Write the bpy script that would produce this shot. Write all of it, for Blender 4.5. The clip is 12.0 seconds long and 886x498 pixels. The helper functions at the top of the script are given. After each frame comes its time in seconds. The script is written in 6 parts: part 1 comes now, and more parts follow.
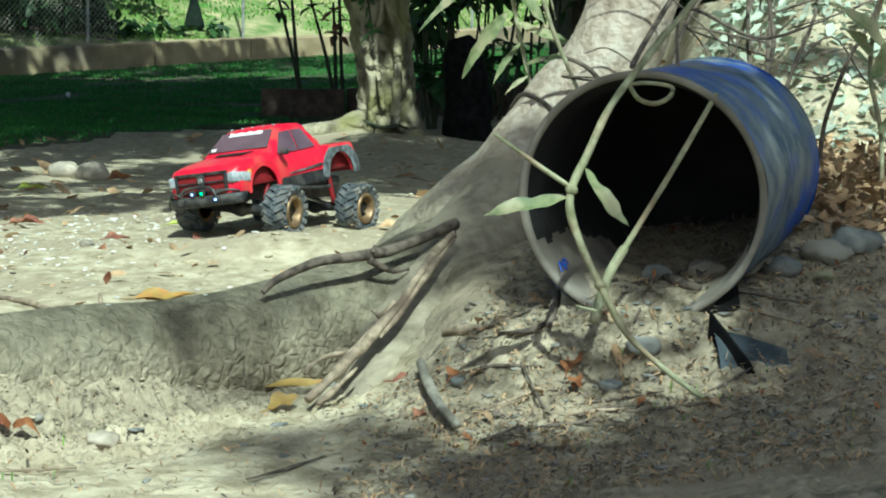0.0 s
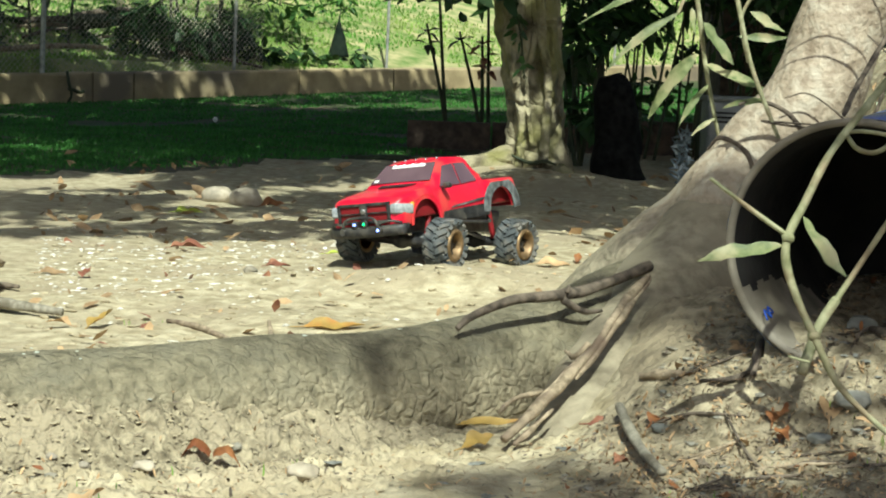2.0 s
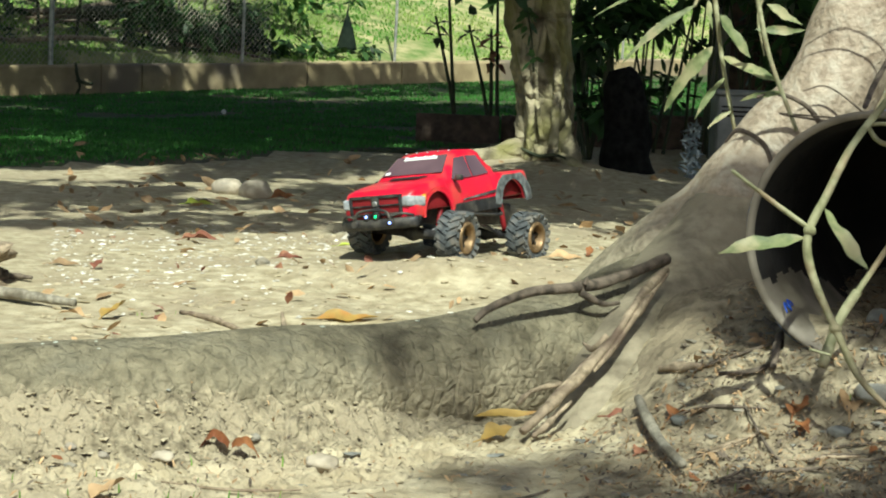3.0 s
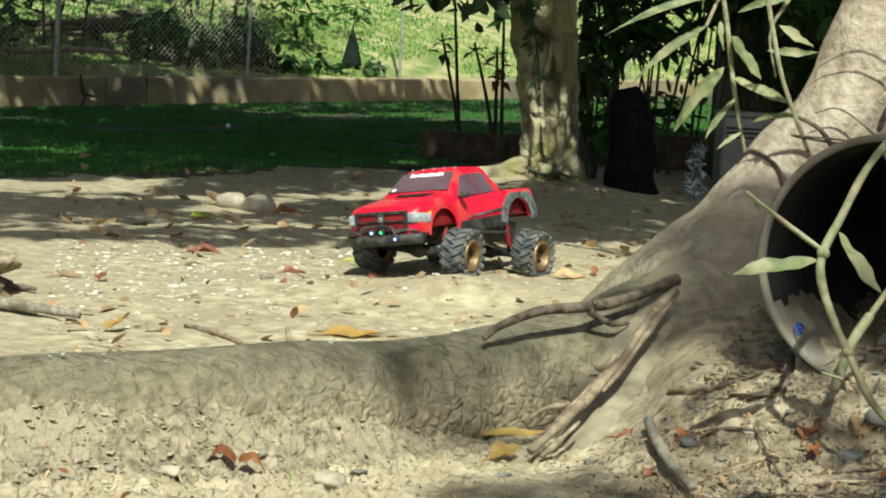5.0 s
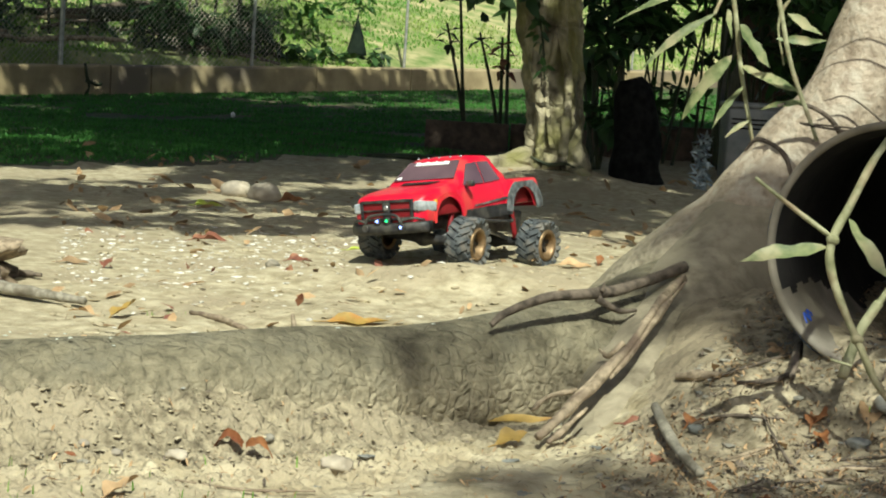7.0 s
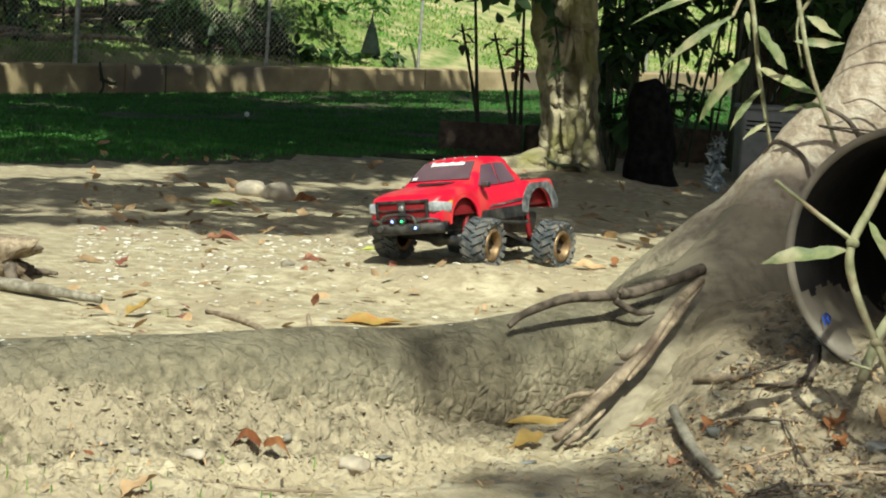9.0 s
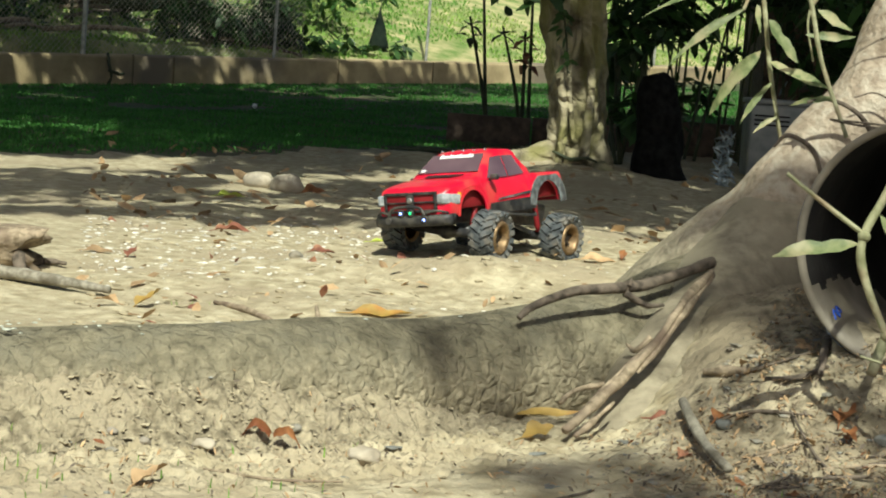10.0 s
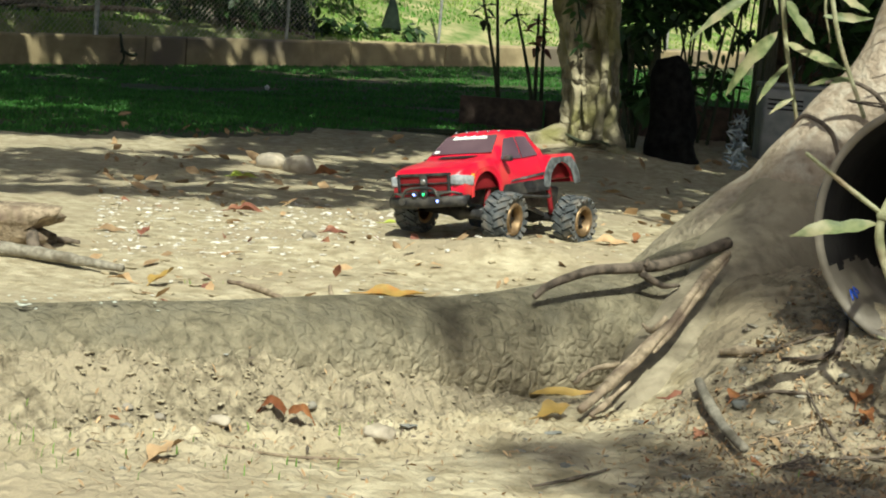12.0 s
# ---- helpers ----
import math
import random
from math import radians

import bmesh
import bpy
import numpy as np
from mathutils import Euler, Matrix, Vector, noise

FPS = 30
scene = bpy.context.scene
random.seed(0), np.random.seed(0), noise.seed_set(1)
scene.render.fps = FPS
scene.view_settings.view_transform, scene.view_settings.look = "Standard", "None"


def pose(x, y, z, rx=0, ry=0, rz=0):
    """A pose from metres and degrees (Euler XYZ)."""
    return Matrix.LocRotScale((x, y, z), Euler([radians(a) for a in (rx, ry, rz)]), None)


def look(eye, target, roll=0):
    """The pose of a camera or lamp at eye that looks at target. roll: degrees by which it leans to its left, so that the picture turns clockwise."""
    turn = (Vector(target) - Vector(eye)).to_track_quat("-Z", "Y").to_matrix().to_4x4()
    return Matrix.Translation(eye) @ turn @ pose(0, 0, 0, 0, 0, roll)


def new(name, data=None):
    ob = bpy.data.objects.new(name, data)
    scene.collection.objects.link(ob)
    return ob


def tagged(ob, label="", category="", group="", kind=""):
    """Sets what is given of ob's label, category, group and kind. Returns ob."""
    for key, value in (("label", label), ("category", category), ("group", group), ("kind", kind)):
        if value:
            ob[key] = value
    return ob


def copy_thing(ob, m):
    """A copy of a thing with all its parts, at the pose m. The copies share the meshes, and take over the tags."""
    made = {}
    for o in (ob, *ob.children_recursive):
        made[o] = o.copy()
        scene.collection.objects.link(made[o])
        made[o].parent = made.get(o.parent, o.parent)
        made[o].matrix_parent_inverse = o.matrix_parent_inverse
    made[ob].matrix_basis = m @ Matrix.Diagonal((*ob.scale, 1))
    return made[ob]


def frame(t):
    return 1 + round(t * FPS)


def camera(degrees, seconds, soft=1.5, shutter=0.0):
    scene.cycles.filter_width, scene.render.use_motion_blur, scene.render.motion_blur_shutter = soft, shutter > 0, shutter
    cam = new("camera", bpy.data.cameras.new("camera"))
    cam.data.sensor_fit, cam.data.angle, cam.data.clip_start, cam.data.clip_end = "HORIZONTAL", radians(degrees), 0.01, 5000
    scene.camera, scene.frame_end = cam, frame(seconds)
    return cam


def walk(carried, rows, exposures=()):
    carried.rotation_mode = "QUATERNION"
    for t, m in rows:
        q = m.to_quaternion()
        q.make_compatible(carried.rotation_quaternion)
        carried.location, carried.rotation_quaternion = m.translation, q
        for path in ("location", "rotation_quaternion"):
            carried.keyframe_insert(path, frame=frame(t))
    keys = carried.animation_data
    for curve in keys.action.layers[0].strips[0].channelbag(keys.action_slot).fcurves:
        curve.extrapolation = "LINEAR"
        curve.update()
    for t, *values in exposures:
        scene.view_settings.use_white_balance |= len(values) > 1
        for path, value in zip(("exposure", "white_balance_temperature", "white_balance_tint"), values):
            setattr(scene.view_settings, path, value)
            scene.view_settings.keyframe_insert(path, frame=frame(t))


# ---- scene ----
cam = camera(26.1, 12.0, soft=2.0)
PATH = [
    (0, (0.079, -0.359, 0.473), (0.149, 1.627, 0.248), 0.5),
    (0.5, (0.083, -0.367, 0.473), (0.15, 1.62, 0.252), 0.7),
    (1, (0.053, -0.362, 0.482), (0.047, 1.628, 0.287), 2.1),
    (1.5, (0.02, -0.354, 0.48), (-0.035, 1.636, 0.288), 3.0),
    (2, (0.004, -0.34, 0.475), (-0.06, 1.65, 0.282), 2.2),
    (2.5, (-0.005, -0.335, 0.475), (-0.067, 1.655, 0.284), 2.0),
    (3, (-0.009, -0.337, 0.472), (-0.079, 1.652, 0.272), 2.4),
    (3.5, (-0.014, -0.333, 0.473), (-0.085, 1.656, 0.282), 2.6),
    (5.5, (-0.019, -0.327, 0.47), (-0.089, 1.663, 0.288), 3.4),
    (6, (-0.02, -0.325, 0.469), (-0.084, 1.665, 0.279), 3.4),
    (6.5, (-0.022, -0.327, 0.466), (-0.092, 1.663, 0.282), 3.6),
    (7, (-0.023, -0.326, 0.465), (-0.098, 1.664, 0.273), 3.5),
    (7.5, (-0.024, -0.325, 0.464), (-0.105, 1.664, 0.27), 3.6),
    (9.5, (-0.031, -0.325, 0.465), (-0.123, 1.663, 0.273), 3.9),
    (10, (-0.033, -0.326, 0.463), (-0.127, 1.662, 0.263), 4.1),
    (10.5, (-0.036, -0.323, 0.461), (-0.129, 1.664, 0.252), 4.1),
    (11, (-0.041, -0.322, 0.461), (-0.146, 1.665, 0.257), 4.4),
    (11.5, (-0.039, -0.325, 0.461), (-0.143, 1.662, 0.257), 4.6),
    (12, (-0.038, -0.322, 0.457), (-0.142, 1.664, 0.239), 4.4),
]
walk(cam, [(t, look(eye, target, roll)) for t, eye, target, roll in PATH],
     [(0.0, 0.64, 5200, -9), (1.0, 0.70, 5450, -6), (1.5, 0.72, 5800, -2), (2.5, 0.66, 6000, -1), (5.5, 0.56, 6150, 0), (12.0, 0.55, 6250, 3)])

# world, sun, exposure
world = bpy.data.worlds.new("sky")
scene.world = world
world.use_nodes = True
SUN_EL, SUN_AZ = radians(49.5), radians(172)      # height; compass turn from +y towards +x
wn = world.node_tree.nodes
sky = wn.new("ShaderNodeTexSky")
sky.sky_type = "NISHITA"
sky.sun_disc = False
sky.sun_elevation = SUN_EL
sky.sun_rotation = SUN_AZ
sky.air_density = 0.7
sky.dust_density = 4.0
sky.ozone_density = 0.4
wn["Background"].inputs["Strength"].default_value = 0.062
world.node_tree.links.new(sky.outputs[0], wn["Background"].inputs["Color"])
SUN_WAY = Vector((math.sin(SUN_AZ) * math.cos(SUN_EL), math.cos(SUN_AZ) * math.cos(SUN_EL), math.sin(SUN_EL)))
sun = new("sun", bpy.data.lights.new("sun", "SUN"))
sun.data.energy = 4.4
sun.data.angle = radians(0.6)
sun.data.color = (1.0, 0.97, 0.84)
sun.matrix_world = look(SUN_WAY * 40, (0, 0, 0))

# materials
def mat(name, c1, c2, rough=0.8, scale=30.0, bump=0.3, metal=0.0, stain=None, stain_scale=5.0, spec=0.4, seed=0.0, fine=None, trans=0.0, per=0.0, lo=0.35, hi=0.65):
    """Two-tone grain, larger stains, bump; per: shade change from object to object or island to island."""
    m = bpy.data.materials.new(name)
    m.use_nodes = True
    n, l = m.node_tree.nodes, m.node_tree.links
    b = n["Principled BSDF"]
    co = n.new("ShaderNodeTexCoord")
    mp = n.new("ShaderNodeMapping")
    mp.inputs["Location"].default_value = (seed, seed * 1.7, seed * 0.6)
    l.new(co.outputs["Object"], mp.inputs["Vector"])
    t1 = n.new("ShaderNodeTexNoise")
    t1.inputs["Scale"].default_value = scale
    t1.inputs["Detail"].default_value = 6
    l.new(mp.outputs[0], t1.inputs["Vector"])
    r = n.new("ShaderNodeValToRGB")
    r.color_ramp.elements[0].position, r.color_ramp.elements[1].position = lo, hi
    r.color_ramp.elements[0].color, r.color_ramp.elements[1].color = (*c1, 1), (*c2, 1)
    l.new(t1.outputs["Fac"], r.inputs[0])
    col = r.outputs[0]
    if stain:
        t2 = n.new("ShaderNodeTexNoise")
        t2.inputs["Scale"].default_value = stain_scale
        t2.inputs["Detail"].default_value = 4
        l.new(mp.outputs[0], t2.inputs["Vector"])
        r2 = n.new("ShaderNodeValToRGB")
        r2.color_ramp.elements[0].position, r2.color_ramp.elements[1].position = 0.48, 0.66
        l.new(t2.outputs["Fac"], r2.inputs[0])
        mx = n.new("ShaderNodeMix")
        mx.data_type = "RGBA"
        l.new(r2.outputs[0], mx.inputs["Factor"])
        l.new(col, mx.inputs["A"])
        mx.inputs["B"].default_value = (*stain, 1)
        col = mx.outputs["Result"]
    if per:
        oi = n.new("ShaderNodeObjectInfo")
        ge = n.new("ShaderNodeNewGeometry")
        ad = n.new("ShaderNodeMath")
        ad.operation = "ADD"
        l.new(oi.outputs["Random"], ad.inputs[0])
        l.new(ge.outputs["Random Per Island"], ad.inputs[1])
        fr = n.new("ShaderNodeMath")
        fr.operation = "FRACT"
        l.new(ad.outputs[0], fr.inputs[0])
        mr = n.new("ShaderNodeMapRange")
        mr.inputs["To Min"].default_value, mr.inputs["To Max"].default_value = 1 - per, 1 + per
        l.new(fr.outputs[0], mr.inputs["Value"])
        hs = n.new("ShaderNodeHueSaturation")
        l.new(mr.outputs[0], hs.inputs["Value"])
        l.new(col, hs.inputs["Color"])
        col = hs.outputs[0]
    l.new(col, b.inputs["Base Color"])
    b.inputs["Roughness"].default_value = rough
    b.inputs["Metallic"].default_value = metal
    b.inputs["Specular IOR Level"].default_value = spec
    if trans:
        tr = n.new("ShaderNodeBsdfTranslucent")
        l.new(col, tr.inputs["Color"])
        ms = n.new("ShaderNodeMixShader")
        ms.inputs[0].default_value = trans
        l.new(b.outputs[0], ms.inputs[1])
        l.new(tr.outputs[0], ms.inputs[2])
        l.new(ms.outputs[0], n["Material Output"].inputs["Surface"])
    if bump:
        bp = n.new("ShaderNodeBump")
        bp.inputs["Strength"].default_value = bump
        bp.inputs["Distance"].default_value = 0.25 / scale
        t3 = n.new("ShaderNodeTexNoise")
        t3.inputs["Scale"].default_value = fine or scale * 1.8
        t3.inputs["Detail"].default_value = 8
        l.new(mp.outputs[0], t3.inputs["Vector"])
        l.new(t3.outputs["Fac"], bp.inputs["Height"])
        l.new(bp.outputs[0], b.inputs["Normal"])
    return m


def glow(name, color, strength):
    m = bpy.data.materials.new(name)
    m.use_nodes = True
    b = m.node_tree.nodes["Principled BSDF"]
    b.inputs["Base Color"].default_value = (*color, 1)
    b.inputs["Emission Color"].default_value = (*color, 1)
    b.inputs["Emission Strength"].default_value = strength
    return m


# mesh tools
def finish(bm, name, material, smooth=True):
    me = bpy.data.meshes.new(name)
    bmesh.ops.recalc_face_normals(bm, faces=bm.faces)
    bm.to_mesh(me)
    bm.free()
    for p in me.polygons:
        p.use_smooth = smooth
    me.materials.append(material)
    return me


def part(name, bm, material, parent, label="", smooth=True):
    ob = new(name, finish(bm, name, material, smooth))
    ob.parent = parent
    return tagged(ob, label)


def thing(name, label, category, m=None, group="", kind=""):
    ob = new(name)
    ob.empty_display_size = 0.05
    if m is not None:
        ob.matrix_world = m
    return tagged(ob, label, category, group, kind)


def solid(name, bm, material, label, category, group="", kind="", smooth=True):
    return tagged(new(name, finish(bm, name, material, smooth)), label, category, group, kind)


def catmull(pts, n):
    """A smooth line through the points, n steps a span; each point may carry its radius as a fourth number."""
    p = [np.array(q, float) for q in pts]
    p = [2 * p[0] - p[1]] + p + [2 * p[-1] - p[-2]]
    out = []
    for i in range(1, len(p) - 2):
        for k in range(n):
            t = k / n
            out.append(0.5 * (2 * p[i] + (p[i + 1] - p[i - 1]) * t + (2 * p[i - 1] - 5 * p[i] + 4 * p[i + 1] - p[i + 2]) * t * t + (3 * p[i] - p[i - 1] - 3 * p[i + 1] + p[i + 2]) * t ** 3))
    out.append(p[-2])
    return out


def tube(bm, pts, sides=8, steps=5, rough=0.0, freq=20.0, cap=True, raw=False):
    """A tapered limb through points (x, y, z, radius)."""
    line = pts if raw else catmull(pts, steps)
    rings, up = [], Vector((0.13, 0.21, 1)).normalized()
    for i, q in enumerate(line):
        c = Vector(q[:3])
        a, b = Vector(line[max(i - 1, 0)][:3]), Vector(line[min(i + 1, len(line) - 1)][:3])
        d = (b - a).normalized()
        side = d.cross(up)
        if side.length < 0.05:
            side = d.cross(Vector((1, 0, 0)))
        side.normalize()
        top = side.cross(d).normalized()
        ring = []
        for k in range(sides):
            an = 2 * math.pi * k / sides
            way = side * math.cos(an) + top * math.sin(an)
            r = max(q[3], 0.0003)
            v = c + way * r
            if rough:
                v = v + way * r * rough * noise.noise(v * freq)
            ring.append(bm.verts.new(v))
        rings.append(ring)
    for a, b in zip(rings, rings[1:]):
        for k in range(sides):
            bm.faces.new((a[k], a[(k + 1) % sides], b[(k + 1) % sides], b[k]))
    if cap:
        bm.faces.new(rings[0][::-1])
        bm.faces.new(rings[-1])
    return bm


def box(bm, x0, x1, y0, y1, z0, z1, bevel=0.0, m=None):
    vs = [bm.verts.new((x, y, z)) for x in (x0, x1) for y in (y0, y1) for z in (z0, z1)]
    fs = [bm.faces.new([vs[i] for i in q]) for q in ((0, 1, 3, 2), (4, 6, 7, 5), (0, 4, 5, 1), (2, 3, 7, 6), (0, 2, 6, 4), (1, 5, 7, 3))]
    if m is not None:
        for v in vs:
            v.co = m @ v.co
    if bevel:
        es = {e for f in fs for e in f.edges}
        bmesh.ops.bevel(bm, geom=list(es), offset=bevel, segments=2, affect="EDGES", profile=0.5)
    return bm


def lathe(bm, prof, sides=24, m=None, close=True):
    """Turn a profile of (radius, height) round the z axis."""
    rings = []
    for r, z in prof:
        ring = []
        for k in range(sides):
            a = 2 * math.pi * k / sides
            v = Vector((r * math.cos(a), r * math.sin(a), z))
            ring.append(bm.verts.new(m @ v if m is not None else v))
        rings.append(ring)
    for a, b in zip(rings, rings[1:]):
        for k in range(sides):
            bm.faces.new((a[k], a[(k + 1) % sides], b[(k + 1) % sides], b[k]))
    if close:
        bm.faces.new(rings[0][::-1])
        bm.faces.new(rings[-1])
    return bm


def leaf(bm, base, way, normal, length, width, bend=0.2, fold=0.25, n=6, curl=0.0):
    """One leaf blade with a folded midrib, tapering at both ends and bending."""
    way, normal = Vector(way).normalized(), Vector(normal).normalized()
    side = way.cross(normal)
    if side.length < 0.01:
        side = way.cross(Vector((1, 0.2, 0)))
    side.normalize()
    normal = side.cross(way).normalized()
    rows = []
    ph = (Vector(base).x * 91.7 + Vector(base).y * 57.3) % 6.28
    for i in range(n + 1):
        t = i / n
        w = (1 + 0.16 * math.sin(9 * t + ph) + 0.1 * math.sin(23 * t + 2 * ph)) * width * 0.5 * (math.sin(math.pi * t ** 0.8) ** 0.8 if 0 < t < 1 else 0.03)
        c = Vector(base) + way * (t * length) - normal * (bend * length * t * t) + side * (curl * length * math.sin(2.5 * t) * 0.3)
        tw = 0.7 * math.sin(2.2 * t + ph) * t
        lift = normal * (fold * w * (1 + 0.5 * math.sin(11 * t + ph)))
        sd = side * math.cos(tw) + normal * math.sin(tw)
        rows.append([bm.verts.new(c - sd * w + lift), bm.verts.new(c), bm.verts.new(c + sd * w * 0.92 + lift)])
    for a, b in zip(rows, rows[1:]):
        bm.faces.new((a[0], a[1], b[1], b[0]))
        bm.faces.new((a[1], a[2], b[2], b[1]))
    return bm


def rock(bm, c, r, squash=0.65, seed=0.0, rough=0.25, sub=2):
    res = bmesh.ops.create_icosphere(bm, subdivisions=sub, radius=1)
    rx, ry = r * random.uniform(0.85, 1.2), r * random.uniform(0.8, 1.1)
    for v in res["verts"]:
        k = 1 + rough * noise.noise(v.co * 1.3 + Vector((seed, seed * 2.1, 3))) + rough * 0.4 * noise.noise(v.co * 3.1 + Vector((seed, 1, seed)))
        v.co = Vector((v.co.x * rx * k, v.co.y * ry * k, v.co.z * r * squash * k)) + Vector(c)
    return bm


def sstep(a, b, x):
    t = min(max((x - a) / (b - a), 0.0), 1.0)
    return t * t * (3 - 2 * t)


def lerp(table, x):
    return float(np.interp(x, [q[0] for q in table], [q[1] for q in table]))


def nz(x, y, s, seed=0.0):
    return noise.noise(Vector((x * s + seed, y * s - seed * 0.7, seed * 1.3)))


# the lie of the land
YARD = [(1.4, 0.05), (2.2, 0.03), (2.8, 0.0), (4.2, 0.0), (5.5, -0.03), (7.5, -0.055), (9.0, -0.02), (14.0, 0.03), (40.0, 0.2)]
WALL_A, WALL_B = Vector((-3.9, 14.2, 0)), Vector((-1.1, 17.2, 0))
WALL_WAY = (WALL_B - WALL_A).normalized()


def behind_wall(x, y):
    return -(x - WALL_A.x) * WALL_WAY.y + (y - WALL_A.y) * WALL_WAY.x


def along_wall(x, y):
    return (x - WALL_A.x) * WALL_WAY.x + (y - WALL_A.y) * WALL_WAY.y


def root_line(x):
    """Where the surface root runs, seen from above."""
    return lerp([(-1.6, 1.0), (-0.9, 1.27), (-0.32, 1.53), (-0.05, 1.74), (0.12, 1.88), (0.25, 1.98), (0.6, 2.15), (2, 2.5)], x)


def land(x, y):
    fore = 0.095 + 0.14 * min(max(x - 0.05, 0), 0.5) + 0.3 * min(max(y - 1.42, 0), 0.35) * sstep(0.05, 0.2, x)
    fore += 0.05 * sstep(1.0, 0.2, y) * sstep(0.5, 0.0, x)
    fore += 0.012 * nz(x, y, 3.0, 4)
    c = root_line(x)
    fore += 0.05 * sstep(c - 0.165, c - 0.055, y) * sstep(-0.03, -0.2, x)
    fore += 0.05 * math.exp(-(((x - 0.36) / 0.14) ** 2 + ((y - 1.52) / 0.10) ** 2))
    yard = lerp(YARD, y)
    yard += 0.012 * nz(x, y, 1.3, 1) + (0.006 + 0.006 * sstep(2.2, 2.8, y)) * nz(x, y, 4, 2) + 0.005 * sstep(2.2, 2.8, y) * sstep(9.0, 7.0, y) * abs(nz(x, y, 9, 5))
    yard += 0.065 * math.exp(-(((x - 0.05) / 0.55) ** 2 + ((y - 8.35) / 0.6) ** 2))
    yard += 0.05 * math.exp(-(((x + 0.12) / 0.40) ** 2 + ((y - 3.62) / 0.17) ** 2)) + 0.02 * math.exp(-(((x + 0.2) / 0.35) ** 2 + ((y - 3.0) / 0.15) ** 2))
    yard += 0.55 * sstep(0.52, 0.85, x) * sstep(2.15, 3.1, y) * sstep(6.0, 4.2, y)
    yard += 0.17 * sstep(-2.5, 1.5, x) * sstep(9, 18, y)
    z = fore + (yard - fore) * sstep(-0.03, 0.35, y - root_line(x))
    s = behind_wall(x, y)
    if y > 8:
        z += (wall_foot(min(max(along_wall(x, y), -4.0), 9.0)) - z) * sstep(-5.0, -0.4, s)
    if s > -0.2:
        top = wall_foot(along_wall(x, y)) + 0.205 - 0.006 * along_wall(x, y) + 0.30 * max(s - 0.3, 0) - 0.003 * max(s - 12, 0) ** 2
        top = max(top, 0.4)
        z = z + (top - z) * sstep(0.08, 0.3, s)
    z += 0.005 * nz(x, y, 14, 6) + 0.0030 * nz(x, y, 45, 7)
    return z


def wall_foot(d):
    return 0.03 + 0.042 * d
M_DIRT = mat("dry_sandy_dirt", (0.27, 0.225, 0.135), (0.48, 0.42, 0.285), 0.95, 26, 0.9, stain=(0.33, 0.275, 0.18), stain_scale=2.6, fine=70)
M_CRUST = mat("crusty_dirt", (0.13, 0.108, 0.068), (0.36, 0.31, 0.205), 0.95, 75, 1.0, stain=(0.30, 0.255, 0.17), stain_scale=14, fine=150)
M_HUMUS = mat("litter_soil", (0.14, 0.115, 0.07), (0.39, 0.335, 0.225), 0.95, 60, 1.0, stain=(0.26, 0.215, 0.14), stain_scale=9, fine=140)
M_SOIL = mat("lawn_soil", (0.03, 0.045, 0.012), (0.07, 0.09, 0.03), 0.95, 9, 0.4, stain=(0.10, 0.08, 0.045), stain_scale=1.2)
M_BANK = mat("dry_bank_soil", (0.11, 0.18, 0.04), (0.38, 0.34, 0.17), 0.95, 5, 0.4, stain=(0.12, 0.17, 0.04), stain_scale=0.7)
M_BARK = mat("dusty_grey_bark", (0.10, 0.088, 0.055), (0.21, 0.185, 0.12), 0.9, 55, 1.0, stain=(0.155, 0.14, 0.095), stain_scale=22, fine=130)


def caked(m, z0, z1, c1, c2):
    """Crumbly dried mud clinging to the foot of a root, with a ragged upper edge."""
    n, l = m.node_tree.nodes, m.node_tree.links
    b = n["Principled BSDF"]
    old = b.inputs["Base Color"].links[0].from_socket
    co = n.new("ShaderNodeTexCoord")
    sp = n.new("ShaderNodeSeparateXYZ")
    l.new(co.outputs["Object"], sp.inputs[0])
    mp = n.new("ShaderNodeMapping")
    mp.inputs["Scale"].default_value = (1.0, 1.0, 0.45)
    l.new(co.outputs["Object"], mp.inputs["Vector"])
    rag = n.new("ShaderNodeTexNoise")
    rag.inputs["Scale"].default_value = 85
    rag.inputs["Detail"].default_value = 5
    l.new(mp.outputs[0], rag.inputs["Vector"])
    wob = n.new("ShaderNodeMath")
    wob.operation = "MULTIPLY_ADD"
    wob.inputs[1].default_value = -0.085
    l.new(rag.outputs["Fac"], wob.inputs[0])
    l.new(sp.outputs["Z"], wob.inputs[2])
    mr = n.new("ShaderNodeMapRange")
    mr.inputs["From Min"].default_value, mr.inputs["From Max"].default_value = z1 - 0.0425, z0 - 0.0425
    l.new(wob.outputs[0], mr.inputs["Value"])
    grain = n.new("ShaderNodeTexNoise")
    grain.inputs["Scale"].default_value = 120
    grain.inputs["Detail"].default_value = 6
    l.new(co.outputs["Object"], grain.inputs["Vector"])
    rp = n.new("ShaderNodeValToRGB")
    rp.color_ramp.elements[0].position, rp.color_ramp.elements[1].position = 0.35, 0.62
    rp.color_ramp.elements[0].color, rp.color_ramp.elements[1].color = (*c1, 1), (*c2, 1)
    l.new(grain.outputs["Fac"], rp.inputs[0])
    mx = n.new("ShaderNodeMix")
    mx.data_type = "RGBA"
    l.new(mr.outputs[0], mx.inputs["Factor"])
    l.new(old, mx.inputs["A"])
    l.new(rp.outputs[0], mx.inputs["B"])
    l.new(mx.outputs["Result"], b.inputs["Base Color"])


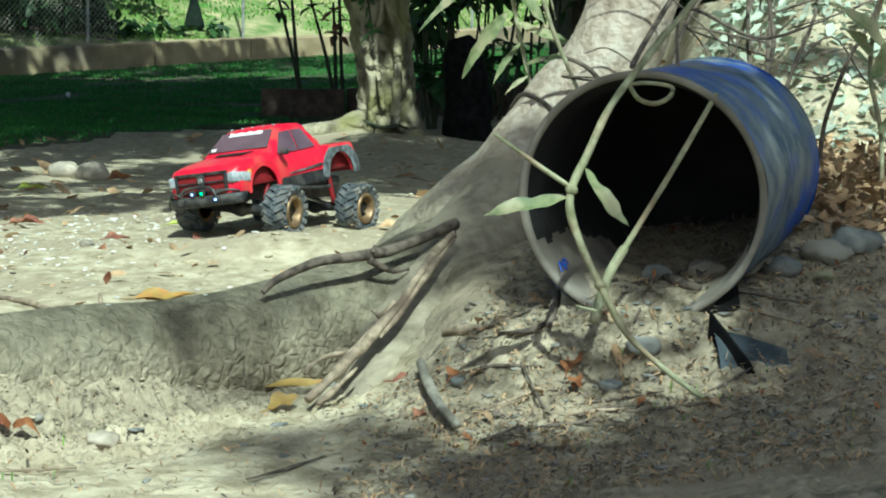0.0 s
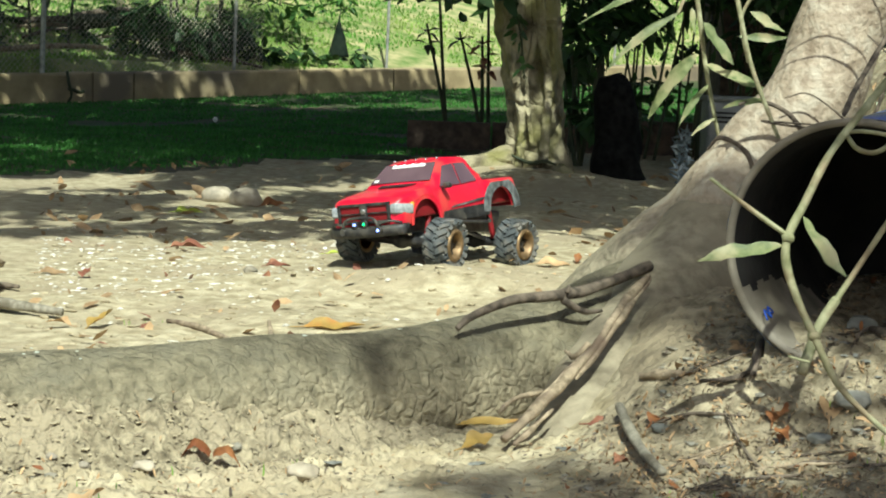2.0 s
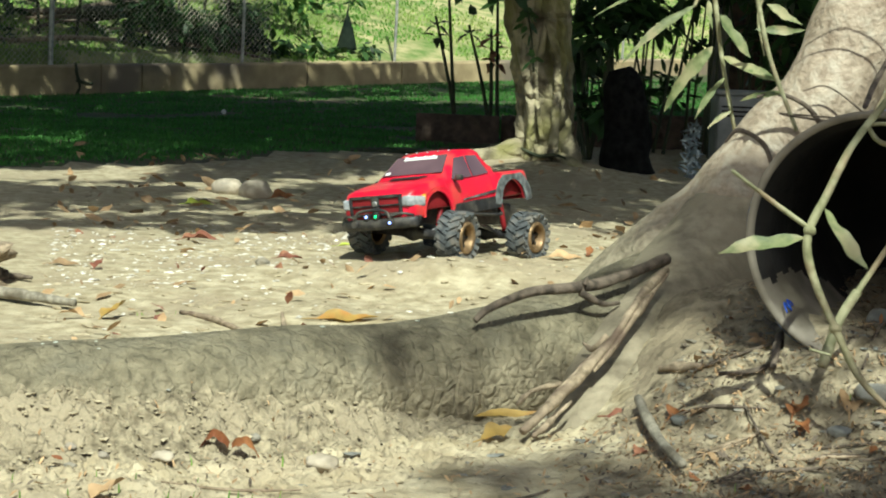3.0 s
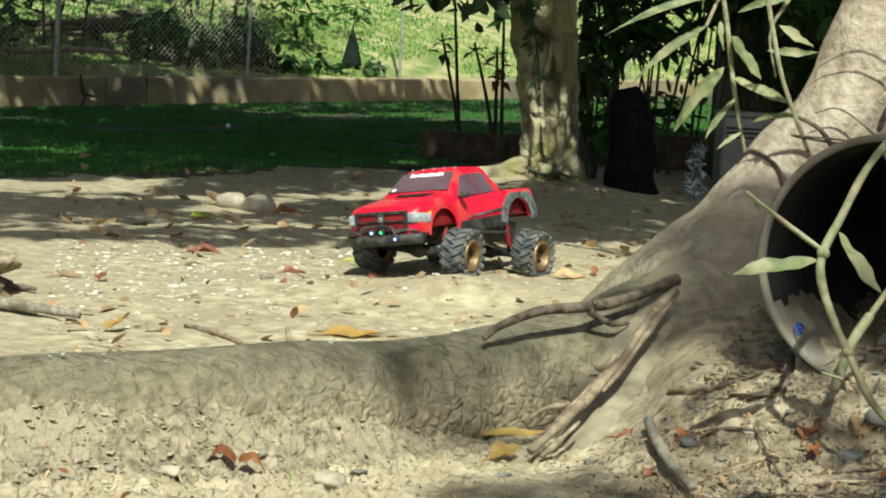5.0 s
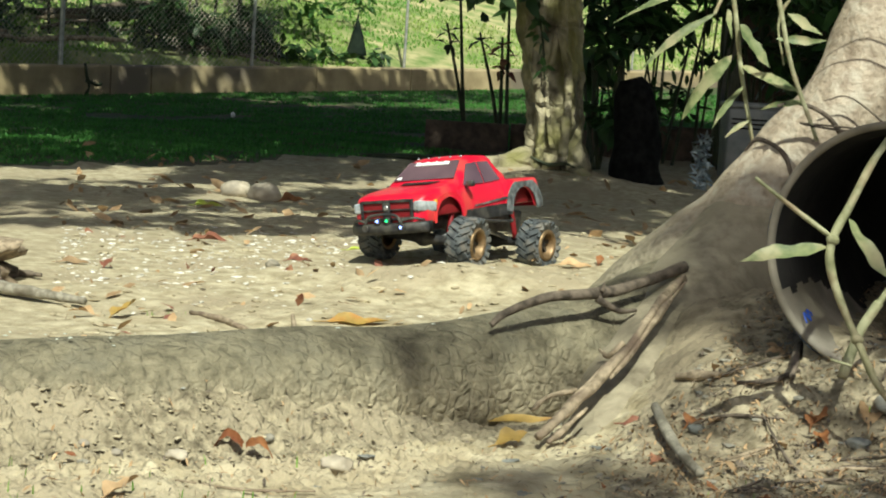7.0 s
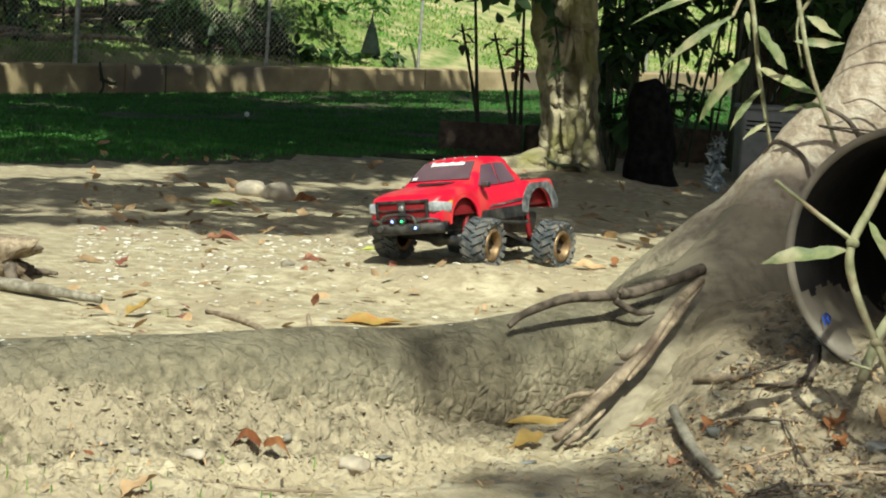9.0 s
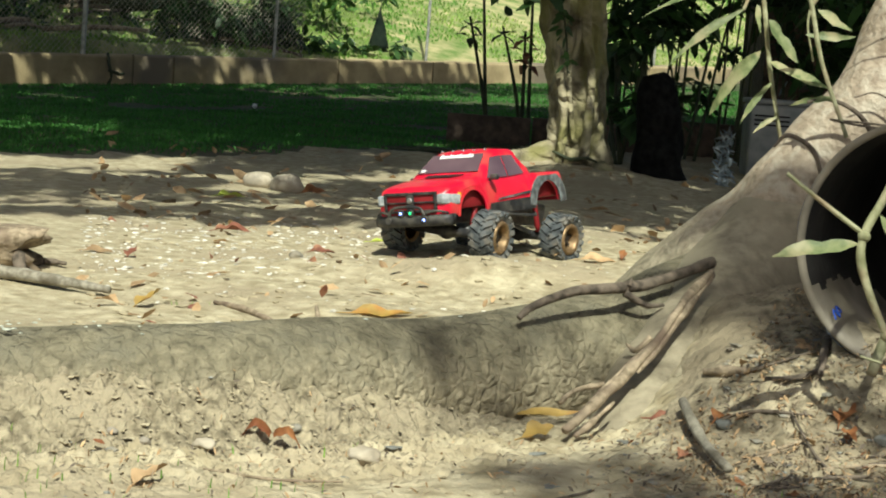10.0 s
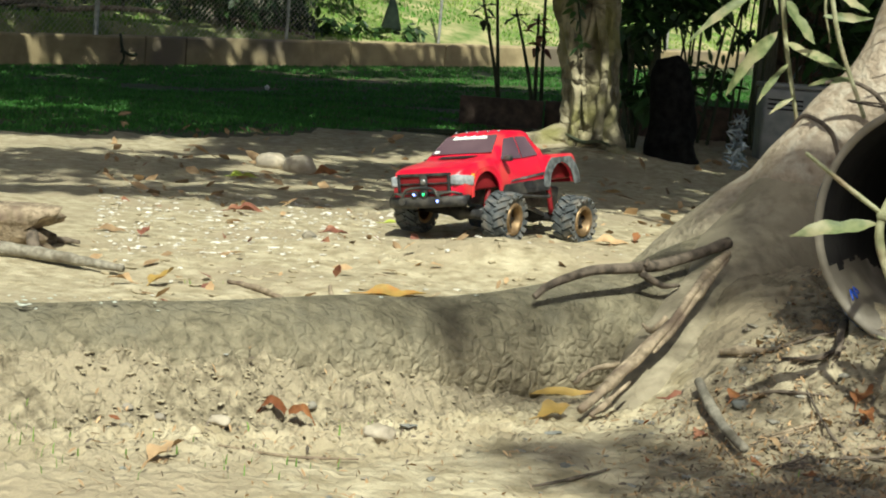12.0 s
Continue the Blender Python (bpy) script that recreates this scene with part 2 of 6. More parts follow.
def plated(m, scale, strength, depth):
    """Break a surface into small dry plates with cracked edges, on top of its own grain."""
    n, l = m.node_tree.nodes, m.node_tree.links
    b = n["Principled BSDF"]
    co = n.new("ShaderNodeTexCoord")
    warp = n.new("ShaderNodeTexNoise")
    warp.inputs["Scale"].default_value = scale * 0.6
    l.new(co.outputs["Object"], warp.inputs["Vector"])
    add = n.new("ShaderNodeVectorMath")
    add.operation = "MULTIPLY_ADD"
    add.inputs[1].default_value = (1.6 / scale,) * 3
    l.new(warp.outputs["Color"], add.inputs[0])
    l.new(co.outputs["Object"], add.inputs[2])
    vo = n.new("ShaderNodeTexVoronoi")
    vo.feature = "DISTANCE_TO_EDGE"
    vo.inputs["Scale"].default_value = scale
    l.new(add.outputs[0], vo.inputs["Vector"])
    mr = n.new("ShaderNodeMapRange")
    mr.inputs["From Max"].default_value = 0.22
    l.new(vo.outputs["Distance"], mr.inputs["Value"])
    bp = n.new("ShaderNodeBump")
    bp.inputs["Strength"].default_value, bp.inputs["Distance"].default_value = strength, depth
    l.new(mr.outputs[0], bp.inputs["Height"])
    l.new(b.inputs["Normal"].links[0].from_socket, bp.inputs["Normal"])
    l.new(bp.outputs[0], b.inputs["Normal"])


caked(M_BARK, 0.11, 0.165, (0.16, 0.135, 0.085), (0.34, 0.295, 0.195))
plated(M_BARK, 70, 0.6, 0.003)
plated(M_CRUST, 75, 0.5, 0.004)
M_TRUNK = mat("pale_flaking_bark", (0.225, 0.175, 0.122), (0.42, 0.35, 0.26), 0.6, 60, 1.0, stain=(0.40, 0.35, 0.27), stain_scale=55, fine=120, lo=0.3, hi=0.7)
caked(M_TRUNK, 0.24, 0.33, (0.20, 0.17, 0.115), (0.32, 0.28, 0.195))
M_BUTTRESS = mat("smooth_dusty_bark", (0.20, 0.17, 0.115), (0.32, 0.28, 0.195), 0.9, 60, 0.5, stain=(0.26, 0.225, 0.155), stain_scale=18, fine=140)
M_MIDBARK = mat("mottled_bark", (0.085, 0.07, 0.04), (0.37, 0.325, 0.21), 0.9, 11, 1.0, stain=(0.21, 0.195, 0.075), stain_scale=5, fine=24, lo=0.36, hi=0.60)
plated(M_MIDBARK, 7, 0.7, 0.03)
M_CONC = mat("weathered_concrete", (0.26, 0.205, 0.11), (0.41, 0.33, 0.185), 0.92, 5, 0.12, stain=(0.17, 0.14, 0.10), stain_scale=1.5, fine=60)
M_GALV = mat("galvanised_steel", (0.30, 0.31, 0.28), (0.48, 0.48, 0.44), 0.5, 20, 0.1, metal=0.6)
M_WIRE = mat("rusty_wire", (0.26, 0.24, 0.18), (0.42, 0.38, 0.30), 0.6, 40, 0, metal=0.4)
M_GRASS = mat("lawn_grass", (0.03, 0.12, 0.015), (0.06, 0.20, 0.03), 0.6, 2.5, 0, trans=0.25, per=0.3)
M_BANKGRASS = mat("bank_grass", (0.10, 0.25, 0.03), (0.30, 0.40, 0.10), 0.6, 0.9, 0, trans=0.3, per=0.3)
M_LEAFDARK = mat("dark_leaf", (0.012, 0.035, 0.008), (0.04, 0.09, 0.02), 0.5, 6, 0, trans=0.15, per=0.4)
M_LEAFCROWN = mat("crown_leaf", (0.03, 0.09, 0.015), (0.07, 0.15, 0.03), 0.5, 4, 0, trans=0.2, per=0.3)
M_LEAFPALE = mat("dusty_green_leaf", (0.12, 0.16, 0.065), (0.28, 0.31, 0.145), 0.5, 60, 0.4, stain=(0.38, 0.35, 0.20), stain_scale=30, trans=0.3, per=0.15)
M_STEMPALE = mat("dry_green_stem", (0.17, 0.172, 0.085), (0.36, 0.355, 0.215), 0.7, 60, 0.6, stain=(0.22, 0.17, 0.10), stain_scale=25)
M_STEMDARK = mat("dark_stem", (0.02, 0.03, 0.012), (0.05, 0.055, 0.025), 0.7, 12, 0.2)
M_STICK = mat("dead_wood", (0.05, 0.04, 0.03), (0.17, 0.135, 0.10), 0.9, 90, 0.9, stain=(0.15, 0.12, 0.09), stain_scale=35)
M_STICKPALE = mat("dusty_dead_wood", (0.18, 0.14, 0.09), (0.40, 0.32, 0.22), 0.9, 100, 1.0, stain=(0.14, 0.10, 0.07), stain_scale=25)
M_STICKGREY = mat("weathered_grey_wood", (0.15, 0.135, 0.10), (0.30, 0.275, 0.215), 0.9, 80, 0.9, stain=(0.12, 0.10, 0.07), stain_scale=25)
M_LEAFTAN = mat("dead_tan_leaf", (0.28, 0.18, 0.09), (0.45, 0.31, 0.17), 0.8, 40, 0.4, trans=0.15, per=0.35)
M_LEAFRUST = mat("dead_rust_leaf", (0.18, 0.07, 0.025), (0.34, 0.15, 0.055), 0.6, 50, 0.4, stain=(0.16, 0.05, 0.02), stain_scale=25, trans=0.2)
M_LEAFRED = mat("dead_red_leaf", (0.15, 0.055, 0.035), (0.26, 0.10, 0.06), 0.7, 50, 0.4, stain=(0.35, 0.18, 0.1), stain_scale=25, trans=0.15)
M_LEAFYEL = mat("yellow_leaf", (0.28, 0.185, 0.05), (0.43, 0.29, 0.075), 0.6, 50, 0.3, stain=(0.40, 0.20, 0.05), stain_scale=30, trans=0.2)
M_LEAFLIME = mat("lime_leaf", (0.40, 0.50, 0.05), (0.55, 0.62, 0.12), 0.6, 40, 0.3, trans=0.25)
M_STONE = mat("pale_stone", (0.33, 0.28, 0.20), (0.50, 0.44, 0.34), 0.85, 30, 0.5, stain=(0.26, 0.23, 0.18), stain_scale=12)
M_CHIP = mat("bleached_chip", (0.48, 0.45, 0.38), (0.74, 0.71, 0.63), 0.8, 30, 0.3, per=0.2)
M_STONEGREY = mat("grey_stone", (0.14, 0.145, 0.13), (0.27, 0.27, 0.24), 0.85, 40, 0.5, stain=(0.27, 0.24, 0.18), stain_scale=12, per=0.25)
M_CLOD = mat("dirt_clod", (0.27, 0.225, 0.14), (0.45, 0.39, 0.265), 0.95, 60, 0.6, per=0.15)
# deep shade as a colour, for the stump, the slots and dark gaps
M_SHADE = mat("near_black_shade", (0.004, 0.004, 0.004), (0.012, 0.012, 0.011), 0.9, 30, 0.2, spec=0.05)
M_SHARD = mat("dusty_black_plastic", (0.03, 0.04, 0.045), (0.10, 0.12, 0.13), 0.55, 25, 0.3, stain=(0.16, 0.15, 0.13), stain_scale=14)
M_GREYPL = mat("grey_plastic", (0.16, 0.17, 0.17), (0.26, 0.26, 0.25), 0.6, 14, 0.2)
M_FOIL = mat("crumpled_foil", (0.16, 0.2, 0.21), (0.4, 0.45, 0.46), 0.3, 30, 0.6, metal=0.7)
M_LICHEN = mat("pale_lichen", (0.42, 0.45, 0.38), (0.60, 0.62, 0.54), 0.9, 120, 0.5)
M_LEAFSILVER = mat("pale_ground_leaf", (0.26, 0.33, 0.22), (0.50, 0.53, 0.42), 0.6, 12, 0, trans=0.2, per=0.3)
M_CONE = mat("dark_green_cover", (0.006, 0.011, 0.008), (0.016, 0.024, 0.016), 0.9, 12, 0.2, spec=0.1)
M_TIMBER = mat("old_dark_timber", (0.05, 0.035, 0.025), (0.12, 0.085, 0.06), 0.9, 18, 0.6)

# worn blue paint over grey plastic
M_PIPE = mat("worn_blue_pipe", (0.05, 0.085, 0.13), (0.22, 0.235, 0.22), 0.55, 30, 0.35, stain=(0.02, 0.075, 0.36), stain_scale=12, fine=70, spec=0.5)
# near-black puts the deep shade of the pipe into the colour
M_PIPEIN = mat("shaded_pipe_inside", (0.008, 0.008, 0.008), (0.02, 0.018, 0.016), 0.9, 22, 0.3)
M_PIPERIM = mat("dirty_pipe_rim", (0.14, 0.125, 0.10), (0.28, 0.25, 0.20), 0.85, 22, 0.3, stain=(0.16, 0.14, 0.1), stain_scale=9)


def spread(a, b, n, p=1.0):
    return [a + (b - a) * (i / n) ** p for i in range(n)]


def crumbs(x, y):
    """Rough crumbly relief of the earth below the root."""
    c = root_line(x)
    k = sstep(c - 0.40, c - 0.22, y) * sstep(c + 0.1, c - 0.02, y) * sstep(0.12, -0.12, x)
    k2 = sstep(0.05, 0.25, x) * sstep(2.2, 1.8, y)
    v = 0.7 * noise.noise(Vector((x * 58, y * 72, 3))) + 0.5 * noise.noise(Vector((x * 150, y * 120, 8)))
    if k > 0.02:
        w = Vector((x * 52 + 1.1 * noise.noise(Vector((x * 60, y * 60, 1))), y * 60 + 1.1 * noise.noise(Vector((x * 60, y * 60, 9))), 0))
        d = noise.voronoi(w)[0]
        v += 1.1 * min((d[1] - d[0]) * 3.0, 1.0) * (0.55 + 0.45 * noise.noise(w * 0.45)) - 0.5
    return (0.0078 * k + 0.006 * k2 + 0.0015) * v


# ground: one sheet, bare dirt, lawn and grassy bank
def lawn_edge(x):
    return lerp([(-8, 6.9), (-2.2, 7.3), (-1.4, 8.3), (-0.5, 9.6), (0.5, 11.2), (8, 12.5)], x)


def build_ground():
    xs = [-60, -40, -25, -16, -11, -8, -6.5] + spread(-5.2, -0.8, 60) + spread(-0.8, -0.56, 30) + spread(-0.56, 0.08, 260) + spread(0.08, 0.55, 110) + spread(0.55, 0.9, 40) + spread(0.9, 5.2, 50) + [5.2, 6, 8, 11, 16, 25, 40, 60]
    ys = [-30, -12, -5, -2, -1] + spread(-0.5, 1.0, 16) + spread(1.0, 1.28, 50) + spread(1.28, 1.76, 190) + spread(1.76, 1.95, 34) + spread(1.95, 4.5, 170) + spread(4.5, 9, 80) + spread(9, 24, 110) + spread(24, 60, 20) + [60, 70, 100]
    vs = []
    for y in ys:
        for x in xs:
            z = land(x, y)
            if 0.9 < y < 2.4 and -0.9 < x < 1.0:
                z += crumbs(x, y)
            vs.append((x, y, z))
    w = len(xs)
    fs, mi = [], []
    for j in range(len(ys) - 1):
        for i in range(w - 1):
            fs.append((j * w + i, j * w + i + 1, (j + 1) * w + i + 1, (j + 1) * w + i))
            x, y = 0.5 * (xs[i] + xs[i + 1]), 0.5 * (ys[j] + ys[j + 1])
            if behind_wall(x, y) > 0.08:
                mi.append(2)
            elif 1.0 < y < 1.9 and root_line(x) - 0.17 + 0.03 * nz(x, y, 12, 4) < y < root_line(x) + 0.05 and x < 0.05:
                mi.append(3)
            elif 0.6 + 0.06 * nz(x, y, 9, 4) < y < 2.1 and x < 1.4 and x + 0.03 * nz(x, y, 9, 4) + 0.015 * nz(x, y, 40, 2) > 0.115 - 0.28 * max(1.45 - y, 0) + 0.25 * max(y - 1.6, 0):
                mi.append(4)
            else:
                mi.append(1 if y > lawn_edge(x) + 0.5 * nz(x, y, 1.1, 9) + 0.25 * nz(x, y, 5, 3) else 0)
    me = bpy.data.meshes.new("ground")
    me.from_pydata(vs, [], fs)
    for m in (M_DIRT, M_SOIL, M_BANK, M_CRUST, M_HUMUS):
        me.materials.append(m)
    me.polygons.foreach_set("use_smooth", [True] * len(fs))
    me.polygons.foreach_set("material_index", mi)
    return tagged(new("ground", me), "dry sandy yard rising to a lawn and grassy bank", "ground", kind="structure")


build_ground()


def blades(name, spots, height, width, material, label, seed):
    rng = random.Random(seed)
    vs, fs = [], []
    for x, y, z, s in spots:
        a, lean = rng.uniform(0, 6.283), rng.uniform(0.1, 0.7)
        h, w = height * s * rng.uniform(0.6, 1.3), width * rng.uniform(0.7, 1.3)
        cx, sx = math.cos(a), math.sin(a)
        lx, ly = -sx * lean * h, cx * lean * h
        n = len(vs)
        vs += [(x - cx * w, y - sx * w, z - 0.01), (x + cx * w, y + sx * w, z - 0.01), (x + cx * w * 0.7 + lx * 0.4, y + sx * w * 0.7 + ly * 0.4, z + h * 0.6), (x - cx * w * 0.7 + lx * 0.4, y - sx * w * 0.7 + ly * 0.4, z + h * 0.6), (x + lx, y + ly, z + h)]
        fs += [(n, n + 1, n + 2, n + 3), (n + 3, n + 2, n + 4)]
    me = bpy.data.meshes.new(name)
    me.from_pydata(vs, [], fs)
    me.materials.append(material)
    return tagged(new(name, me), label, "grass", kind="stuff")


rng = random.Random(5)
spots = []
while len(spots) < 110000:
    y = 7.2 + 11.5 * rng.random() ** 1.3
    x = rng.uniform(-0.33 * y - 0.5, 0.18 * y + 0.8)
    if behind_wall(x, y) < -0.02 and y > lawn_edge(x) + 0.5 * nz(x, y, 1.1, 9) + 0.25 * nz(x, y, 5, 3) and nz(x, y, 2.5, 12) > -0.38 and rng.random() < 0.12 + (y - lawn_edge(x)) * 1.1:
        spots.append((x, y, land(x, y), 1.0))
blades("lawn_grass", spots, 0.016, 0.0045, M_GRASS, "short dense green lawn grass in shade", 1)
spots = []
while len(spots) < 70000:
    y = rng.uniform(14, 34)
    x = rng.uniform(-0.34 * y - 1, 0.24 * y + 1)
    if behind_wall(x, y) > 0.16 and nz(x, y, 0.55, 21) + 0.4 * nz(x, y, 2.1, 5) > -0.12:
        spots.append((x, y, land(x, y), 1.0))
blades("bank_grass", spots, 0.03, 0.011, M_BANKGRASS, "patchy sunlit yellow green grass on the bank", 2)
spots = []
for cx, cy, n, r in ((-0.42, 1.17, 26, 0.035), (-0.25, 1.2, 14, 0.03), (-0.2, 1.42, 5, 0.02), (0.26, 4.1, 8, 0.04), (0.3, 3.7, 12, 0.05), (-0.62, 2.95, 10, 0.02), (-0.3, 1.3, 8, 0.06), (-0.45, 1.3, 14, 0.05), (0.36, 1.3, 40, 0.12)):
    for k in range(n):
        x, y = cx + rng.gauss(0, r), cy + rng.gauss(0, r)
        spots.append((x, y, land(x, y), 1.0))
blades("sprouts", spots, 0.009, 0.0009, M_BANKGRASS, "tiny thin green grass sprouts in the dirt", 3)


# low concrete retaining wall, cast in lengths
garden_wall = thing("garden_wall", "low weathered concrete retaining wall below the bank", "wall", kind="structure")
turn_wall = Matrix.Rotation(math.atan2(WALL_WAY.y, WALL_WAY.x), 4, "Z")
cuts = [-6, -3.2, 0.85, 1.25, 3.0, 4.15, 6.9, 10.2, 14.0]
for k, (a, b) in enumerate(zip(cuts, cuts[1:])):
    bm = bmesh.new()
    n = max(2, int((b - a) / 0.12))
    rows = []
    for i in range(n + 1):
        d = a + 0.008 + (b - a - 0.016) * i / n
        f, wob, cut = wall_foot(d), 0.012 * nz(d, 1, 3, 5), 0.008 * d
        rows.append([bm.verts.new((d, y + wob, f + z - (cut if z > 0 else 0) + 0.008 * nz(d, z, 4, 2))) for y, z in ((0, -0.3), (0, 0.222), (0.012, 0.235), (0.30, 0.238), (0.31, 0.2), (0.31, -0.3))])
    for p, q in zip(rows, rows[1:]):
        for i in range(5):
            bm.faces.new((p[i], q[i], q[i + 1], p[i + 1]))
    bm.faces.new(rows[0])
    bm.faces.new(rows[-1][::-1])
    w = part("wall_length", bm, M_CONC, garden_wall, smooth=False)
    w.matrix_world = Matrix.Translation((WALL_A.x, WALL_A.y, 0)) @ turn_wall

# chain-link fence on the wall
fence = thing("chain_link_fence", "sagging chain-link fence on thin galvanised posts", "fence")
wire_at = Matrix.Translation((WALL_A.x, WALL_A.y, 0)) @ turn_wall @ Matrix.Translation((0, 0.2, 0))
for d, r in ((-3.3, 0.018), (0.5, 0.02), (2.43, 0.014), (4.23, 0.014), (7.5, 0.014)):
    bm = bmesh.new()
    f = wall_foot(d)
    tube(bm, [(d, 0, f - 0.1, r), (d + 0.01, 0, f + 0.8, r), (d + 0.005, 0, f + 1.75, r)], 10, 3)
    part("post", bm, M_GALV, fence, "thin galvanised fence post").matrix_world = wire_at
    bm = bmesh.new()
    lathe(bm, [(r + 0.004, 0), (r + 0.006, 0.02), (r * 0.7, 0.045), (0.002, 0.05)], 10, Matrix.Translation((d + 0.005, 0, f + 1.74)))
    part("post_cap", bm, M_GALV, fence).matrix_world = wire_at
vs, fs = [], []
pitch, high = 0.052, 1.1


def wire(p, q, r=0.0022):
    n = len(vs)
    for c in (p, q):
        for k in range(3):
            a = 2.0944 * k
            vs.append((c[0] + r * math.cos(a), c[1] + r * math.sin(a) * 0.6, c[2] + r * math.sin(a)))
    for k in range(3):
        fs.append((n + k, n + (k + 1) % 3, n + 3 + (k + 1) % 3, n + 3 + k))


steps = int(6.1 / pitch)
for i in range(steps):
    d = -3.3 + i * pitch
    for j in range(int(high / pitch)):
        sag = 0.03 * nz(d, j * pitch, 1.5, 3)
        z = wall_foot(d) + 0.22 + j * pitch
        wire((d, sag, z), (d + pitch / 2, sag + 0.004, z + pitch / 2))
        wire((d + pitch / 2, sag + 0.004, z + pitch / 2), (d, sag, z + pitch))
        wire((d, sag, z), (d - pitch / 2, sag - 0.004, z + pitch / 2))
        wire((d - pitch / 2, sag - 0.004, z + pitch / 2), (d, sag, z + pitch))
me = bpy.data.meshes.new("wire_mesh")
me.from_pydata(vs, [], fs)
me.materials.append(M_WIRE)
wm = new("wire_mesh", me)
wm.parent = fence
wm.matrix_world = wire_at
tagged(wm, "rusty diamond wire mesh")


# leaves in bulk
def leaves(name, spots, material, parent=None, label="", seed=1, slim=0.4, up=0.5):
    """Many two-part leaf blades, each at (x, y, z, length)."""
    rng = random.Random(seed)
    vs, fs = [], []
    for x, y, z, s in spots:
        d = Vector((rng.gauss(0, 1), rng.gauss(0, 1), rng.gauss(-0.3, 0.6))).normalized()
        nrm = Vector((rng.gauss(0, 0.6), rng.gauss(0, 0.6), up + rng.gauss(0.4, 0.3)))
        side = d.cross(nrm)
        if side.length < 1e-3:
            continue
        side = side.normalized() * (s * slim * 0.5)
        drop = Vector((0, 0, -0.15 * s))
        n = len(vs)
        p = Vector((x, y, z))
        for q in (p, p + d * s * 0.35 + side, p + d * s * 0.4 + drop * 0.3, p + d * s * 0.35 - side, p + d * s * 0.75 + side * 0.7 + drop * 0.6, p + d * s * 0.75 - side * 0.7 + drop * 0.6, p + d * s + drop):
            vs.append(q[:])
        fs += [(n, n + 1, n + 2), (n, n + 2, n + 3), (n + 1, n + 4, n + 2), (n + 2, n + 4, n + 6), (n + 2, n + 6, n + 5), (n + 2, n + 5, n + 3)]
    me = bpy.data.meshes.new(name)
    me.from_pydata(vs, [], fs)
    me.materials.append(material)
    ob = new(name, me)
    if parent:
        ob.parent = parent
    return tagged(ob, label)


def clumps(centres, n, seed, size, spread_r):
    rng = random.Random(seed)
    out = []
    for cx, cy, cz, r in centres:
        for k in range(int(n * r * r)):
            a, b = rng.uniform(0, 6.283), rng.uniform(-1, 1)
            q = r * rng.random() ** 0.4 * spread_r
            w = math.sqrt(1 - b * b)
            out.append((cx + q * w * math.cos(a), cy + q * w * math.sin(a), cz + 0.55 * q * b, size * rng.uniform(0.6, 1.3)))
    return out


# the near tree: leaning trunk, a long surface root and a short buttress root
near_tree = thing("near_tree", "leaning pale-barked tree with a thick dusty surface root", "tree")


def limb(pts, sides, steps, rough, freq, ribs=0.0):
    bm = bmesh.new()
    tube(bm, pts, sides, steps, rough, freq)
    if ribs:
        for v in bm.verts:
            k = noise.noise(Vector((v.co.x * 38, v.co.y * 30, v.co.z * 9)))
            k2 = noise.noise(v.co * 110)
            k2 += 1.6 * sstep(0.175, 0.13, v.co.z) * noise.noise(Vector((v.co.x * 85, v.co.y * 85, v.co.z * 130)))
            v.co += Vector((0, -1, 0.3)) * (ribs * k + ribs * 0.35 * k2)
    return bm


part("trunk", limb([(0.10, 2.03, 0.02, 0.15), (0.185, 2.03, 0.17, 0.105), (0.265, 2.03, 0.28, 0.077), (0.335, 2.03, 0.39, 0.061), (0.378, 2.03, 0.46, 0.056), (0.41, 2.04, 0.55, 0.055), (0.5, 2.06, 0.85, 0.052), (0.7, 2.15, 1.5, 0.046), (0.95, 2.3, 2.3, 0.03)], 40, 14, 0.10, 18, 0.0016), M_TRUNK, near_tree, "pale flaking trunk")
part("root", limb([(-1.7, 0.98, 0.02, 0.09), (-0.9, 1.29, 0.085, 0.085), (-0.55, 1.435, 0.10, 0.078), (-0.32, 1.545, 0.11, 0.076), (-0.05, 1.75, 0.115, 0.078), (0.10, 1.88, 0.135, 0.09), (0.22, 2.0, 0.17, 0.10)], 104, 56, 0.06, 9, 0.0022), M_BARK, near_tree, "dusty grey surface root")
part("root", limb([(0.33, 2.05, 0.39, 0.03), (0.285, 2.03, 0.31, 0.06), (0.225, 1.965, 0.215, 0.08), (0.175, 1.87, 0.15, 0.085), (0.135, 1.77, 0.112, 0.076), (0.10, 1.67, 0.075, 0.066), (0.07, 1.57, 0.04, 0.055)], 32, 14, 0.08, 14, 0.0012), M_BUTTRESS, near_tree, "short smooth buttress root")
part("root", limb([(0.2, 2.05, 0.1, 0.09), (0.26, 2.25, 0.06, 0.06), (0.25, 2.6, 0.01, 0.035), (0.22, 2.9, -0.03, 0.02)], 20, 10, 0.1, 14), M_BARK, near_tree)

rng = random.Random(11)
# unseen limbs; the first is added to carry leaves behind the camera
limbs = [((0.7, 2.15, 1.5), (1.2, 1.0, 2.2), (0.4, -0.5, 2.5)), ((0.9, 2.25, 2.1), (0.6, 2.9, 2.9), (-0.6, 3.2, 3.3)), ((0.9, 2.25, 2.1), (1.2, 2.9, 2.9), (1.0, 3.6, 3.4)), ((0.9, 2.25, 2.1), (0.3, 3.4, 3.3), (-1.8, 3.6, 3.5))]
